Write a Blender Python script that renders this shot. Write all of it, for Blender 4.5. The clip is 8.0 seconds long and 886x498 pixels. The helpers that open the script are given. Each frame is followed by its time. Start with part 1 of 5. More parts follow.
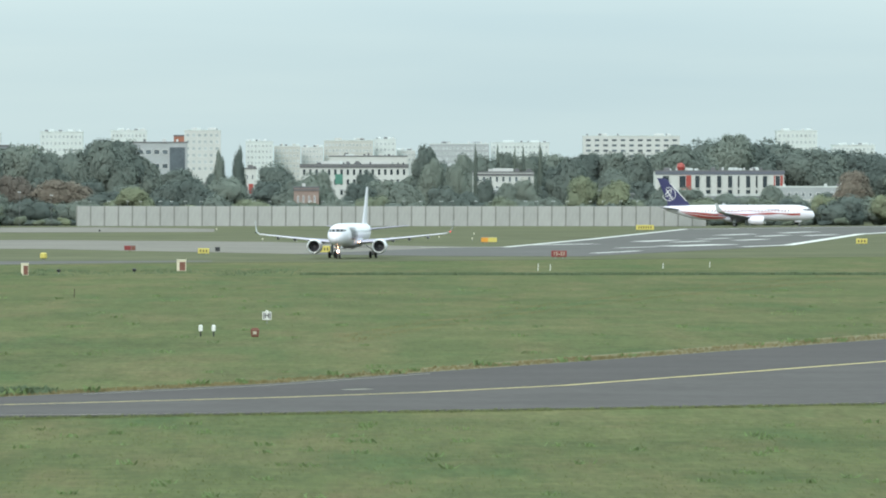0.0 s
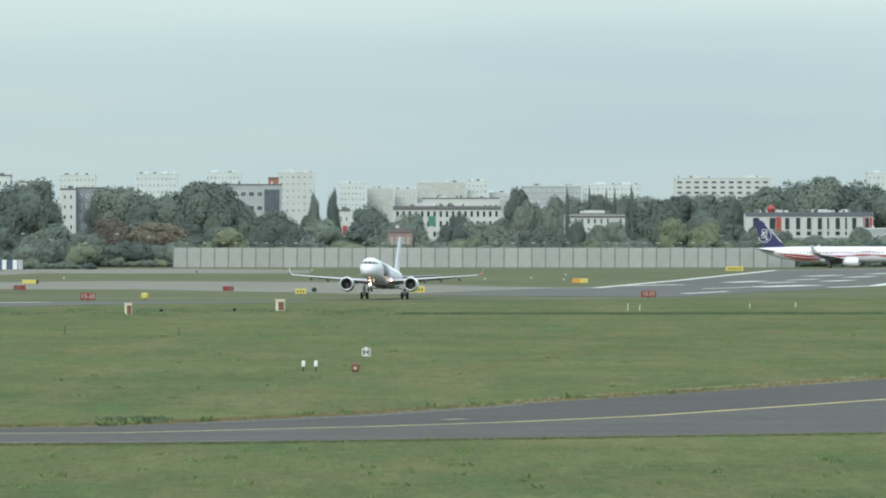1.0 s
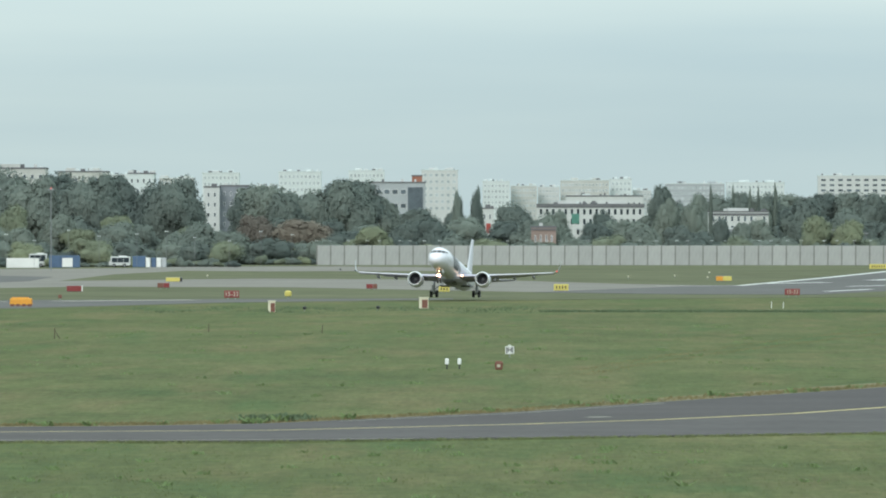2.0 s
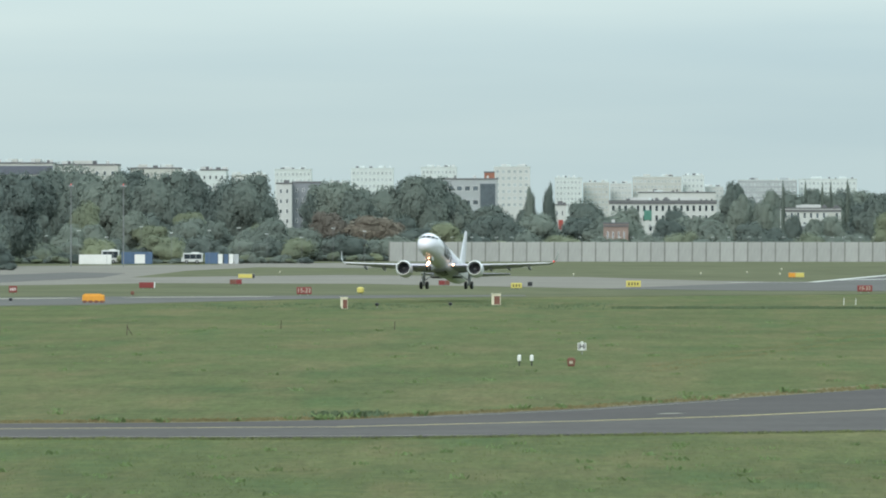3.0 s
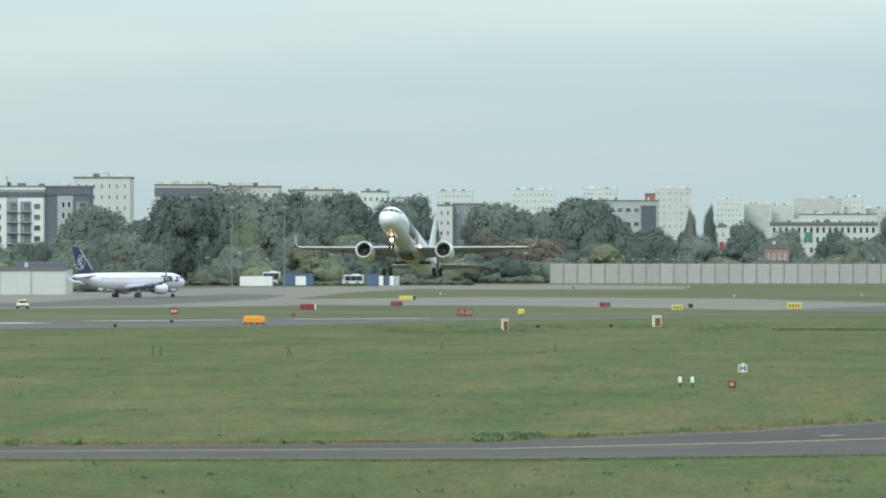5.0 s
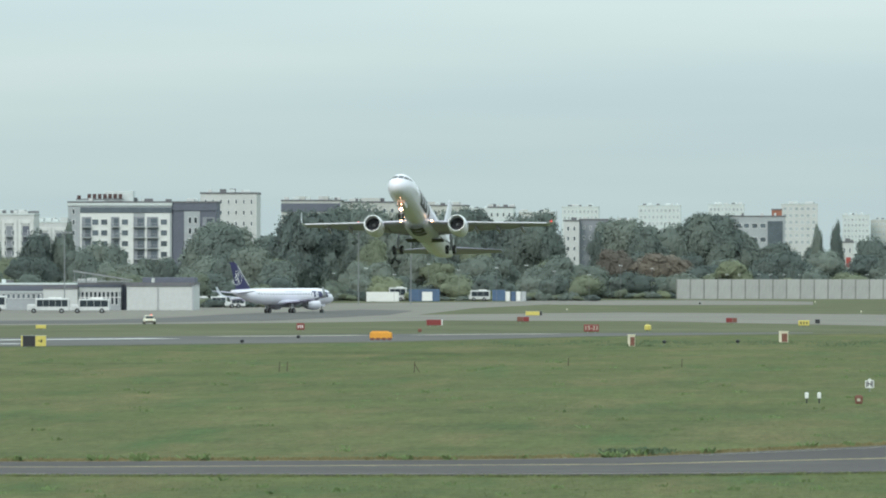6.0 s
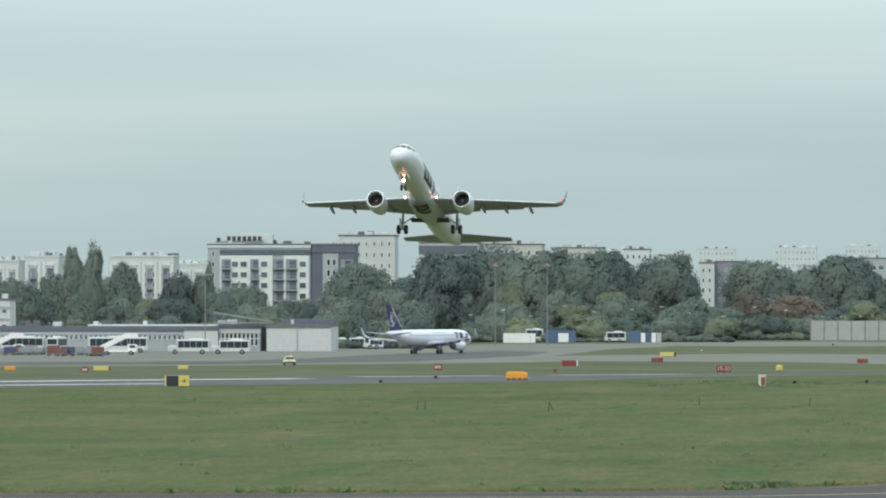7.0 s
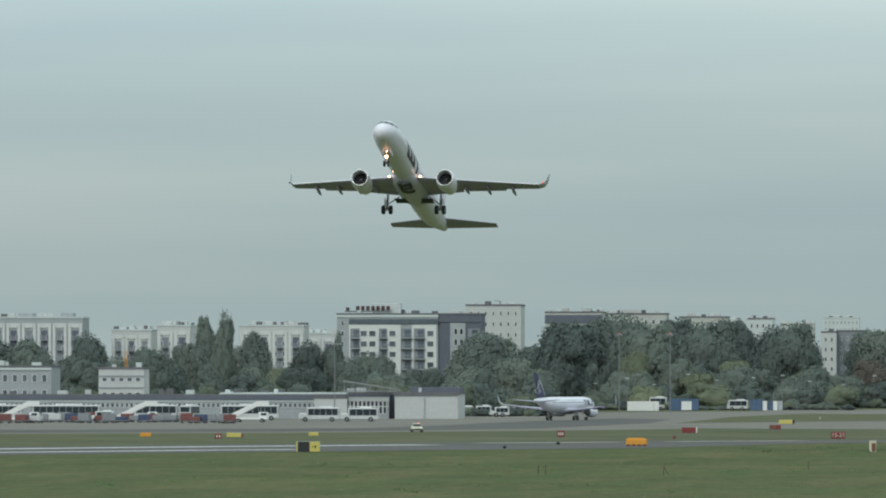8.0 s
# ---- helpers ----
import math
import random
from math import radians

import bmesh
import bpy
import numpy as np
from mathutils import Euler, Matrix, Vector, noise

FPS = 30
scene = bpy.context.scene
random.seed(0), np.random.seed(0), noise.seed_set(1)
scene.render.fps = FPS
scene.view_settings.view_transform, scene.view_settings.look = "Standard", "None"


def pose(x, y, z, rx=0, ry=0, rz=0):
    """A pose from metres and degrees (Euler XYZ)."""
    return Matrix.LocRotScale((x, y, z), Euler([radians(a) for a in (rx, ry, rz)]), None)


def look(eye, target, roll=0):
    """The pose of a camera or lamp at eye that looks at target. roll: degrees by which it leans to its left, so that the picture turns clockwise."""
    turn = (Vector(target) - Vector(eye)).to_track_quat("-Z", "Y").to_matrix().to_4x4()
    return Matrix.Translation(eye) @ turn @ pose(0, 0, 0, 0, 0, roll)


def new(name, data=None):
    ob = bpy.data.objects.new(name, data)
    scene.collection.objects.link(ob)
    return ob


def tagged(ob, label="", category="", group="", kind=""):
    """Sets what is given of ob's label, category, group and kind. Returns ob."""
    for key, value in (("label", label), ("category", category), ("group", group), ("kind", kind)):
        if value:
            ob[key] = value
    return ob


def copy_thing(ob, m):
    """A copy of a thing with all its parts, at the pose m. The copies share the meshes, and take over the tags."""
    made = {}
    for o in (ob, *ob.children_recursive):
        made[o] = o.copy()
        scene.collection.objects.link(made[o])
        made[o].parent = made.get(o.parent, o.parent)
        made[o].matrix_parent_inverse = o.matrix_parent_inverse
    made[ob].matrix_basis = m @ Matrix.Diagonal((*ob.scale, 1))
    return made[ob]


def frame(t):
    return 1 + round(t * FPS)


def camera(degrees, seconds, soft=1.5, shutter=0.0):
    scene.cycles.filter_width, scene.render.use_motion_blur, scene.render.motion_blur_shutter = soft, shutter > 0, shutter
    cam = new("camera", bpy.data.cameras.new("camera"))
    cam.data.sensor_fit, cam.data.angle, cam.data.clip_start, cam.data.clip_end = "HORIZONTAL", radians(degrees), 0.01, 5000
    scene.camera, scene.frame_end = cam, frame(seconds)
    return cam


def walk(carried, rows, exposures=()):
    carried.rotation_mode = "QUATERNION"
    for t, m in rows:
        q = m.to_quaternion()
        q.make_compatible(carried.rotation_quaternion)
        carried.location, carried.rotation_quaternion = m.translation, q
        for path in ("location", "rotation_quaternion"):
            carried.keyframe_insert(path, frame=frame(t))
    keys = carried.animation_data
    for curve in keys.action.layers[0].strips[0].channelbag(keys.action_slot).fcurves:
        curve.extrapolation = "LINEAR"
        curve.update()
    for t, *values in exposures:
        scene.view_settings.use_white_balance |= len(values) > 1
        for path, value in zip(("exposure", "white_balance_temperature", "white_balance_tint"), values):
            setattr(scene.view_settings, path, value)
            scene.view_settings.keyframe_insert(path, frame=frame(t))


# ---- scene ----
F = 15000.0                     # bearings and dips are in 1/15 milliradian
EYE_Z = 10.4                    # height of the terrace camera


def spot(b, dip=None, d=None, z=0.0):
    """The place at bearing b, on the level ground where the sight line dips by dip, or at distance d."""
    d = d or EYE_Z * F / dip
    return Vector((d * b / F, d, z))


def rise(v, d):
    """Height above the ground of what stands v over the horizon at distance d."""
    return EYE_Z + v * d / F


# ---- camera ----
cam = camera(2 * math.degrees(math.atan(784 / F)), 8.0, soft=2.0)
# seconds, bearing, dip of the view's centre, metres ahead of the terrace edge
PAN = [(0.0, 299, 111.0, 27), (0.2, 293, 72, 21.5), (0.5, 246, 37.1, 12), (0.8, 186, 33, 3), (1.0, 136, 37, 0),
       (1.5, 0, 61, 0), (1.9, -104, 41, 0), (2.0, -118, 41, 0), (2.2, -147, 45, 0), (3.3, -279, 49, 0), (3.5, -302, 55, 0),
       (4.0, -367, 33, 0), (4.2, -392, 27, 0), (5.3, -593, 0, 0), (5.5, -636, -6, 0), (6.0, -755, -19, 0), (6.5, -879, -58, -4),
       (6.7, -927, -70, -10.5), (7.0, -999, -93, -21.5), (7.5, -1101, -137.5, -40.5), (8.0, -1228, -215, -59.5)]


def cam_pose(b, dip, ahead):
    eye = Vector((ahead * b / F, ahead, EYE_Z))
    return look(eye, eye + Vector((b, F, -dip)))


walk(cam, [(t, cam_pose(b, dip, a)) for t, b, dip, a in PAN],
     exposures=[(0, 0.24), (0.6, 0.05), (2, 0.06), (3.5, 0.07), (5.5, 0.05), (6.5, -0.06), (7.3, -0.24), (8, -0.54)])

# ---- world, sun ----
world = bpy.data.worlds.new("overcast")
scene.world = world
world.use_nodes = True
wn, wl = world.node_tree.nodes, world.node_tree.links
bg = wn["Background"]
bg.inputs["Strength"].default_value = 0.1
sky = wn.new("ShaderNodeTexSky")
sky.sky_type, sky.sun_disc = "NISHITA", False
sky.sun_elevation, sky.sun_rotation = radians(42), radians(200)
sky.air_density, sky.dust_density = 1.0, 3.0
tc = wn.new("ShaderNodeTexCoord")
stretch = wn.new("ShaderNodeMapping")
stretch.inputs["Scale"].default_value = (3.0, 3.0, 34.0)
cloud = wn.new("ShaderNodeTexNoise")
cloud.inputs["Scale"].default_value = 1.4
cloud.inputs["Detail"].default_value = 5
cloud.inputs["Roughness"].default_value = 0.45
ramp = wn.new("ShaderNodeValToRGB")
ramp.color_ramp.elements[0].position, ramp.color_ramp.elements[0].color = 0.34, (0.51, 0.66, 0.695, 1)
ramp.color_ramp.elements[1].position, ramp.color_ramp.elements[1].color = 0.62, (0.655, 0.79, 0.775, 1)
gain = wn.new("ShaderNodeVectorMath")
gain.operation = "SCALE"
mix = wn.new("ShaderNodeMix")
mix.data_type = "RGBA"
mix.inputs[0].default_value = 0.93
wl.new(tc.outputs["Generated"], stretch.inputs["Vector"])
wl.new(stretch.outputs["Vector"], cloud.inputs["Vector"])
wl.new(cloud.outputs["Fac"], ramp.inputs["Fac"])
wl.new(ramp.outputs["Color"], gain.inputs[0])
up = wn.new("ShaderNodeSeparateXYZ")
lift = wn.new("ShaderNodeValToRGB")
lift.color_ramp.elements[0].position, lift.color_ramp.elements[0].color = 0.0, (0.37, 0.37, 0.37, 1)
lift.color_ramp.elements[1].position, lift.color_ramp.elements[1].color = 0.6, (0.86, 0.86, 0.86, 1)
for at_, k_ in ((0.014, 0.385), (0.03, 0.44), (0.045, 0.56), (0.2, 0.62)):
    lift.color_ramp.elements.new(at_).color = (k_, k_, k_, 1)
bright = wn.new("ShaderNodeMath")
bright.operation = "MULTIPLY"
bright.inputs[1].default_value = 25.0
wl.new(tc.outputs["Generated"], up.inputs["Vector"])
wl.new(up.outputs["Z"], lift.inputs["Fac"])
wl.new(lift.outputs["Color"], bright.inputs[0])
wl.new(bright.outputs[0], gain.inputs["Scale"])
wl.new(sky.outputs["Color"], mix.inputs[6])
wl.new(gain.outputs["Vector"], mix.inputs[7])
wl.new(mix.outputs[2], bg.inputs["Color"])

sun = new("sun", bpy.data.lights.new("sun", "SUN"))
sun.data.energy, sun.data.angle, sun.data.color = 1.5, radians(24), (1.0, 0.97, 0.93)
sun.matrix_world = look((0, 0, 100), (60, 130, 0))

# ---- materials ----
MATS = {}


def leafy(m, share):
    """Let part of the light through a leaf."""
    n, l = m.node_tree.nodes, m.node_tree.links
    b, out = n["Principled BSDF"], n["Material Output"]
    tr, mx = n.new("ShaderNodeBsdfTranslucent"), n.new("ShaderNodeMixShader")
    l.new(b.inputs["Base Color"].links[0].from_socket, tr.inputs["Color"])
    mx.inputs[0].default_value = share
    l.new(b.outputs[0], mx.inputs[1])
    l.new(tr.outputs[0], mx.inputs[2])
    l.new(mx.outputs[0], out.inputs["Surface"])
    return m



def mat(name, col, rough=0.6, metal=0.0, var=0.12, size=2.0, bump=0.0, rand=0.0, col2=None, glow=0.0, fine=None, stretch_z=1.0):
    """A procedural surface: two scales of variation, optional change from object to object, relief and glow."""
    if name in MATS:
        return MATS[name]
    m = bpy.data.materials.new(name)
    m.use_nodes = True
    n, l = m.node_tree.nodes, m.node_tree.links
    b = n["Principled BSDF"]
    b.inputs["Roughness"].default_value, b.inputs["Metallic"].default_value = rough, metal
    if glow:
        b.inputs["Base Color"].default_value = (*col, 1)
        b.inputs["Emission Color"].default_value = (*col, 1)
        b.inputs["Emission Strength"].default_value = glow
        MATS[name] = m
        return m
    co = n.new("ShaderNodeTexCoord")
    mp = n.new("ShaderNodeMapping")
    mp.inputs["Scale"].default_value = (1, 1, stretch_z)
    l.new(co.outputs["Object"], mp.inputs["Vector"])
    big, small = n.new("ShaderNodeTexNoise"), n.new("ShaderNodeTexNoise")
    big.inputs["Scale"].default_value, small.inputs["Scale"].default_value = 1 / size, (fine or 8 / size)
    big.inputs["Detail"].default_value, small.inputs["Detail"].default_value = 4, 3
    for tex in (big, small):
        l.new(mp.outputs["Vector"], tex.inputs["Vector"])
    add = n.new("ShaderNodeMath")
    add.operation = "ADD"
    l.new(big.outputs["Fac"], add.inputs[0])
    l.new(small.outputs["Fac"], add.inputs[1])
    half = n.new("ShaderNodeMath")
    half.operation = "MULTIPLY"
    half.inputs[1].default_value = 0.5
    l.new(add.outputs[0], half.inputs[0])
    src = half.outputs[0]
    if rand:
        info = n.new("ShaderNodeObjectInfo")
        r = n.new("ShaderNodeMath")
        r.operation = "MULTIPLY_ADD"
        r.inputs[1].default_value, r.inputs[2].default_value = rand, -rand / 2
        l.new(info.outputs["Random"], r.inputs[0])
        s = n.new("ShaderNodeMath")
        s.operation = "ADD"
        l.new(half.outputs[0], s.inputs[0])
        l.new(r.outputs[0], s.inputs[1])
        src = s.outputs[0]
    cr = n.new("ShaderNodeValToRGB")
    lo = tuple(c * (1 - var) for c in col)
    hi = col2 or tuple(min(1, c * (1 + var)) for c in col)
    cr.color_ramp.elements[0].position, cr.color_ramp.elements[0].color = 0.3, (*lo, 1)
    cr.color_ramp.elements[1].position, cr.color_ramp.elements[1].color = 0.7, (*hi, 1)
    l.new(src, cr.inputs["Fac"])
    l.new(cr.outputs["Color"], b.inputs["Base Color"])
    if bump:
        bp = n.new("ShaderNodeBump")
        bp.inputs["Strength"].default_value, bp.inputs["Distance"].default_value = bump, 0.05
        l.new(small.outputs["Fac"], bp.inputs["Height"])
        l.new(bp.outputs["Normal"], b.inputs["Normal"])
    MATS[name] = m
    return m


def mat_grass():
    """Mown grass: green with dry, reddish and dark patches that are drawn out along the mowing direction."""
    m = mat("grass", (0.073, 0.095, 0.041), 0.95, var=0.22, size=30, fine=0.5, col2=(0.115, 0.13, 0.054), bump=0.3)
    n, l = m.node_tree.nodes, m.node_tree.links
    b = n["Principled BSDF"]
    b.inputs["Specular IOR Level"].default_value = 0.05
    col = b.inputs["Base Color"].links[0].from_socket
    co = n.new("ShaderNodeTexCoord")

    def patches(across, along, lo, hi, turn):
        mp, tex, r = n.new("ShaderNodeMapping"), n.new("ShaderNodeTexNoise"), n.new("ShaderNodeMapRange")
        mp.inputs["Scale"].default_value = (1 / across, 1 / along, 1)
        mp.inputs["Rotation"].default_value = (0, 0, turn)
        tex.inputs["Scale"].default_value, tex.inputs["Detail"].default_value, tex.inputs["Roughness"].default_value = 1.0, 5, 0.62
        r.inputs["From Min"].default_value, r.inputs["From Max"].default_value = lo, hi
        l.new(co.outputs["Object"], mp.inputs["Vector"])
        l.new(mp.outputs["Vector"], tex.inputs["Vector"])
        l.new(tex.outputs["Fac"], r.inputs["Value"])
        return r.outputs["Result"]

    for across, along, lo, hi, tint, most, turn in ((13, 75, 0.47, 0.69, (0.15, 0.132, 0.068), 0.6, 0.0), (6, 40, 0.5, 0.72, (0.145, 0.12, 0.062), 0.65, 0.03),
                                                    (9, 60, 0.53, 0.7, (0.054, 0.097, 0.037), 0.7, -0.02)):
        mx, k = n.new("ShaderNodeMix"), n.new("ShaderNodeMath")
        mx.data_type, k.operation, k.inputs[1].default_value = "RGBA", "MULTIPLY", most
        l.new(patches(across, along, lo, hi, turn), k.inputs[0])
        l.new(k.outputs[0], mx.inputs[0])
        l.new(col, mx.inputs[6])
        mx.inputs[7].default_value = (*tint, 1)
        col = mx.outputs[2]
    for across, along, spread in ((1.3, 14, 0.14), (0.35, 4, 0.18)):
        tone, mul = n.new("ShaderNodeMapRange"), n.new("ShaderNodeVectorMath")
        tone.inputs["To Min"].default_value, tone.inputs["To Max"].default_value = 1 - spread, 1 + spread
        l.new(patches(across, along, 0.3, 0.7, 0.0), tone.inputs["Value"])
        mul.operation = "SCALE"
        l.new(col, mul.inputs[0])
        l.new(tone.outputs["Result"], mul.inputs["Scale"])
        col = mul.outputs["Vector"]
    l.new(col, b.inputs["Base Color"])
    return m


GRASS = mat_grass()
ASPHALT = mat("asphalt", (0.084, 0.077, 0.078), 0.95, var=0.2, size=14, fine=1.6, bump=0.15)
ASPHALT_WORN = mat("worn_asphalt", (0.094, 0.087, 0.087), 0.95, var=0.22, size=9, fine=1.2, bump=0.15)
CONCRETE_PAVE = mat("concrete_pavement", (0.19, 0.178, 0.16), 0.95, var=0.2, size=30, fine=0.5)
RUNWAY = mat("runway_asphalt", (0.115, 0.111, 0.109), 0.9, var=0.22, size=25, fine=0.6)
for m_ in (ASPHALT, ASPHALT_WORN, CONCRETE_PAVE, RUNWAY):
    m_.node_tree.nodes["Principled BSDF"].inputs["Specular IOR Level"].default_value = 0.06
INFIELD = mat("worn_infield", (0.098, 0.108, 0.062), 0.95, var=0.3, size=40, fine=0.15, col2=(0.14, 0.142, 0.085))
INFIELD.node_tree.nodes["Principled BSDF"].inputs["Specular IOR Level"].default_value = 0.05
WHITE_LINE = mat("white_marking_or_sheen", (0.62, 0.62, 0.6), 0.7, var=0.15, size=2)
YELLOW_LINE = mat("yellow_marking", (0.6, 0.5, 0.2), 0.7, var=0.25, size=3)
WORN_LINE = mat("worn_marking", (0.42, 0.40, 0.32), 0.8, var=0.25, size=3)
DRY = mat("dry_soil", (0.175, 0.135, 0.07), 0.95, var=0.3, size=3, col2=(0.15, 0.14, 0.055))
CONCRETE = mat("wall_concrete", (0.35, 0.355, 0.345), 0.9, var=0.12, size=5, rand=0.18, bump=0.2, stretch_z=0.3)
CONCRETE_DARK = mat("post_concrete", (0.2, 0.2, 0.19), 0.9, var=0.15, size=2)
# White, fairing and wing paints are tinted against green light bounced from grass.
WHITE_PAINT = mat("aircraft_white", (0.775, 0.755, 0.84), 0.22, var=0.03, size=5)
FAIRING = mat("fairing_bounce_tint", (0.55, 0.545, 0.64), 0.3, var=0.06, size=3)
GREY_PAINT = mat("aircraft_grey", (0.42, 0.44, 0.46), 0.3, var=0.08, size=3)
WING_GREY = mat("wing_grey", (0.32, 0.3, 0.4), 0.4, var=0.1, size=3)
METAL = mat("bare_metal", (0.75, 0.75, 0.76), 0.3, 0.7, var=0.06)
POLE = mat("galvanised_pole", (0.2, 0.21, 0.22), 0.6, var=0.15)
STEEL = mat("steel", (0.3, 0.31, 0.32), 0.45, 0.7, var=0.15)
# Near-black that paints shade into intake ducts and wheel wells.
DARK = mat("hollow_shade", (0.015, 0.015, 0.017), 0.6, var=0.2)
RUBBER = mat("rubber", (0.02, 0.02, 0.02), 0.85, var=0.2, size=0.5)
BLACK = mat("black_paint", (0.02, 0.02, 0.025), 0.45, var=0.1)
FAN = mat("fan_titanium", (0.1, 0.1, 0.11), 0.4, 0.3, var=0.15)
NAVY = mat("navy_paint", (0.03, 0.03, 0.105), 0.35, var=0.1)
RED = mat("red_paint", (0.34, 0.06, 0.05), 0.5, var=0.15)
RED_SIGN = mat("red_sign_face", (0.2, 0.03, 0.03), 0.6, var=0.15, size=1)
# Sign yellow is dulled so that its colour carries some haze.
YELLOW = mat("yellow_sign_face", (0.56, 0.47, 0.12), 0.6, var=0.12, size=1)
ORANGE = mat("orange_paint", (0.64, 0.28, 0.03), 0.6, var=0.12, size=2)
COACH_WHITE = mat("coach_white", (0.55, 0.56, 0.56), 0.4, var=0.15, size=3)
CART_RED = mat("faded_red_cover", (0.19, 0.075, 0.07), 0.8, var=0.2, size=1.5)
CART_BLUE = mat("faded_blue_cover", (0.06, 0.08, 0.15), 0.8, var=0.2, size=1.5)
CART_GREY = mat("grey_cover", (0.24, 0.25, 0.27), 0.8, var=0.2, size=1.5)
WHITE = mat("white_paint", (0.75, 0.75, 0.74), 0.55, var=0.08)
CREAM = mat("cream_paint", (0.62, 0.58, 0.45), 0.6, var=0.1)
BROWN = mat("brown_panel", (0.17, 0.07, 0.05), 0.7, var=0.2)
BLUE = mat("blue_steel", (0.07, 0.12, 0.21), 0.6, var=0.18, rand=0.3)
PANE = mat("curtained_pane", (0.1, 0.12, 0.14), 0.12, var=0.25, size=3, rand=0.6)
# Far panes are lightened to imitate haze over dark windows.
FAR_PANE = mat("haze_paled_pane", (0.38, 0.42, 0.44), 0.15, var=0.2, size=3, rand=0.4)
GLASS = mat("dark_glass", (0.03, 0.04, 0.05), 0.08, var=0.2)
COCKPIT = mat("cockpit_glass", (0.02, 0.025, 0.03), 0.05, var=0.1)
TRUNK = mat("bark", (0.1, 0.08, 0.06), 0.95, var=0.25, size=1, bump=0.3)
# Haze is mixed into these leaf colours: lifted and bluer than plain foliage.
LEAF_HAZED = mat("leaves", (0.162, 0.205, 0.19), 0.9, var=0.3, size=4, fine=0.9, rand=0.4, col2=(0.225, 0.262, 0.225))
LEAF_RED_HAZED = mat("hazed_reddish_leaves", (0.2, 0.18, 0.155), 0.9, var=0.2, size=6, fine=0.7, rand=0.4, col2=(0.26, 0.225, 0.18))
LEAF_PALE_HAZED = mat("hazed_pale_leaves", (0.185, 0.222, 0.172), 0.9, var=0.2, size=6, fine=0.7, rand=0.4, col2=(0.27, 0.3, 0.19))
for m_ in (LEAF_HAZED, LEAF_RED_HAZED, LEAF_PALE_HAZED):
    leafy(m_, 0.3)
TUFT = leafy(mat("grass_blades", (0.135, 0.17, 0.07), 0.95, var=0.2, size=30, fine=0.5, col2=(0.19, 0.215, 0.09)), 0.4)
WEED = leafy(mat("weed_leaves", (0.14, 0.21, 0.08), 0.8, var=0.2, size=9, fine=2, col2=(0.19, 0.27, 0.1)), 0.35)
TALL_WEED = leafy(mat("tall_weed_leaves", (0.1, 0.15, 0.082), 0.9, var=0.25, size=9, fine=2, col2=(0.14, 0.185, 0.098)), 0.3)
DRY_TUFT = leafy(mat("dry_blades", (0.17, 0.16, 0.07), 0.9, var=0.3, size=9, fine=0.7, col2=(0.27, 0.21, 0.1)), 0.3)
PLASTER_WHITE = mat("white_plaster", (0.5, 0.51, 0.505), 0.85, var=0.08, size=6)
PLASTER_GREY = mat("grey_plaster", (0.34, 0.36, 0.38), 0.85, var=0.1, size=6)
BAY_WHITE = mat("bright_plaster", (0.62, 0.63, 0.62), 0.85, var=0.06, size=6)
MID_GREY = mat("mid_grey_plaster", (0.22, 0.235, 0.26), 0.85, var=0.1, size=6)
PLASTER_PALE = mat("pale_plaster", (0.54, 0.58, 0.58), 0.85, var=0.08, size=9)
PLASTER_BEIGE = mat("beige_plaster", (0.45, 0.452, 0.43), 0.85, var=0.1, size=6)
PLASTER_DARK = mat("dark_plaster", (0.115, 0.125, 0.16), 0.8, var=0.12, size=6)
ROOF = mat("roof_felt", (0.14, 0.14, 0.15), 0.9, var=0.2, size=5)
BRICK = mat("brick_red", (0.3, 0.13, 0.09), 0.9, var=0.2, size=3)
# Red is greyed out of this brick to imitate haze.
HAZED_BRICK = mat("hazed_brick", (0.27, 0.2, 0.175), 0.9, var=0.2, size=3)
GREEN_PANEL = mat("green_panel", (0.07, 0.2, 0.16), 0.7, var=0.15)
MAROON = mat("maroon_paint", (0.07, 0.035, 0.035), 0.6, var=0.15)
LAMP_ON = mat("landing_light", (1.0, 0.5, 0.34), glow=18)
LAMP_WARM = mat("warm_landing_light", (1.0, 0.55, 0.28), glow=16)
LAMP_RED = mat("red_light", (0.75, 0.1, 0.09), glow=0.9)
LAMP_WHITE = mat("lamp_lens", (0.8, 0.85, 0.85), 0.3, var=0.05)

# ---- mesh helpers ----


def link(name, me, material, parent=None, label=""):
    ob = new(name, me)
    if material and not me.materials:
        me.materials.append(material)
    ob.parent = parent
    if label:
        ob["label"] = label
    return ob


def part(name, bm, material, parent=None, label="", smooth=False):
    me = bpy.data.meshes.new(name)
    bmesh.ops.recalc_face_normals(bm, faces=bm.faces)
    if smooth:
        for f in bm.faces:
            f.smooth = True
    bm.to_mesh(me)
    bm.free()
    return link(name, me, material, parent, label)


def thing(name, label, category, at=(0, 0, 0), rz=0, group="", kind=""):
    ob = new(name)
    ob.empty_display_size = 0.5
    ob.matrix_world = pose(*at, 0, 0, rz)
    return tagged(ob, label, category, group, kind)


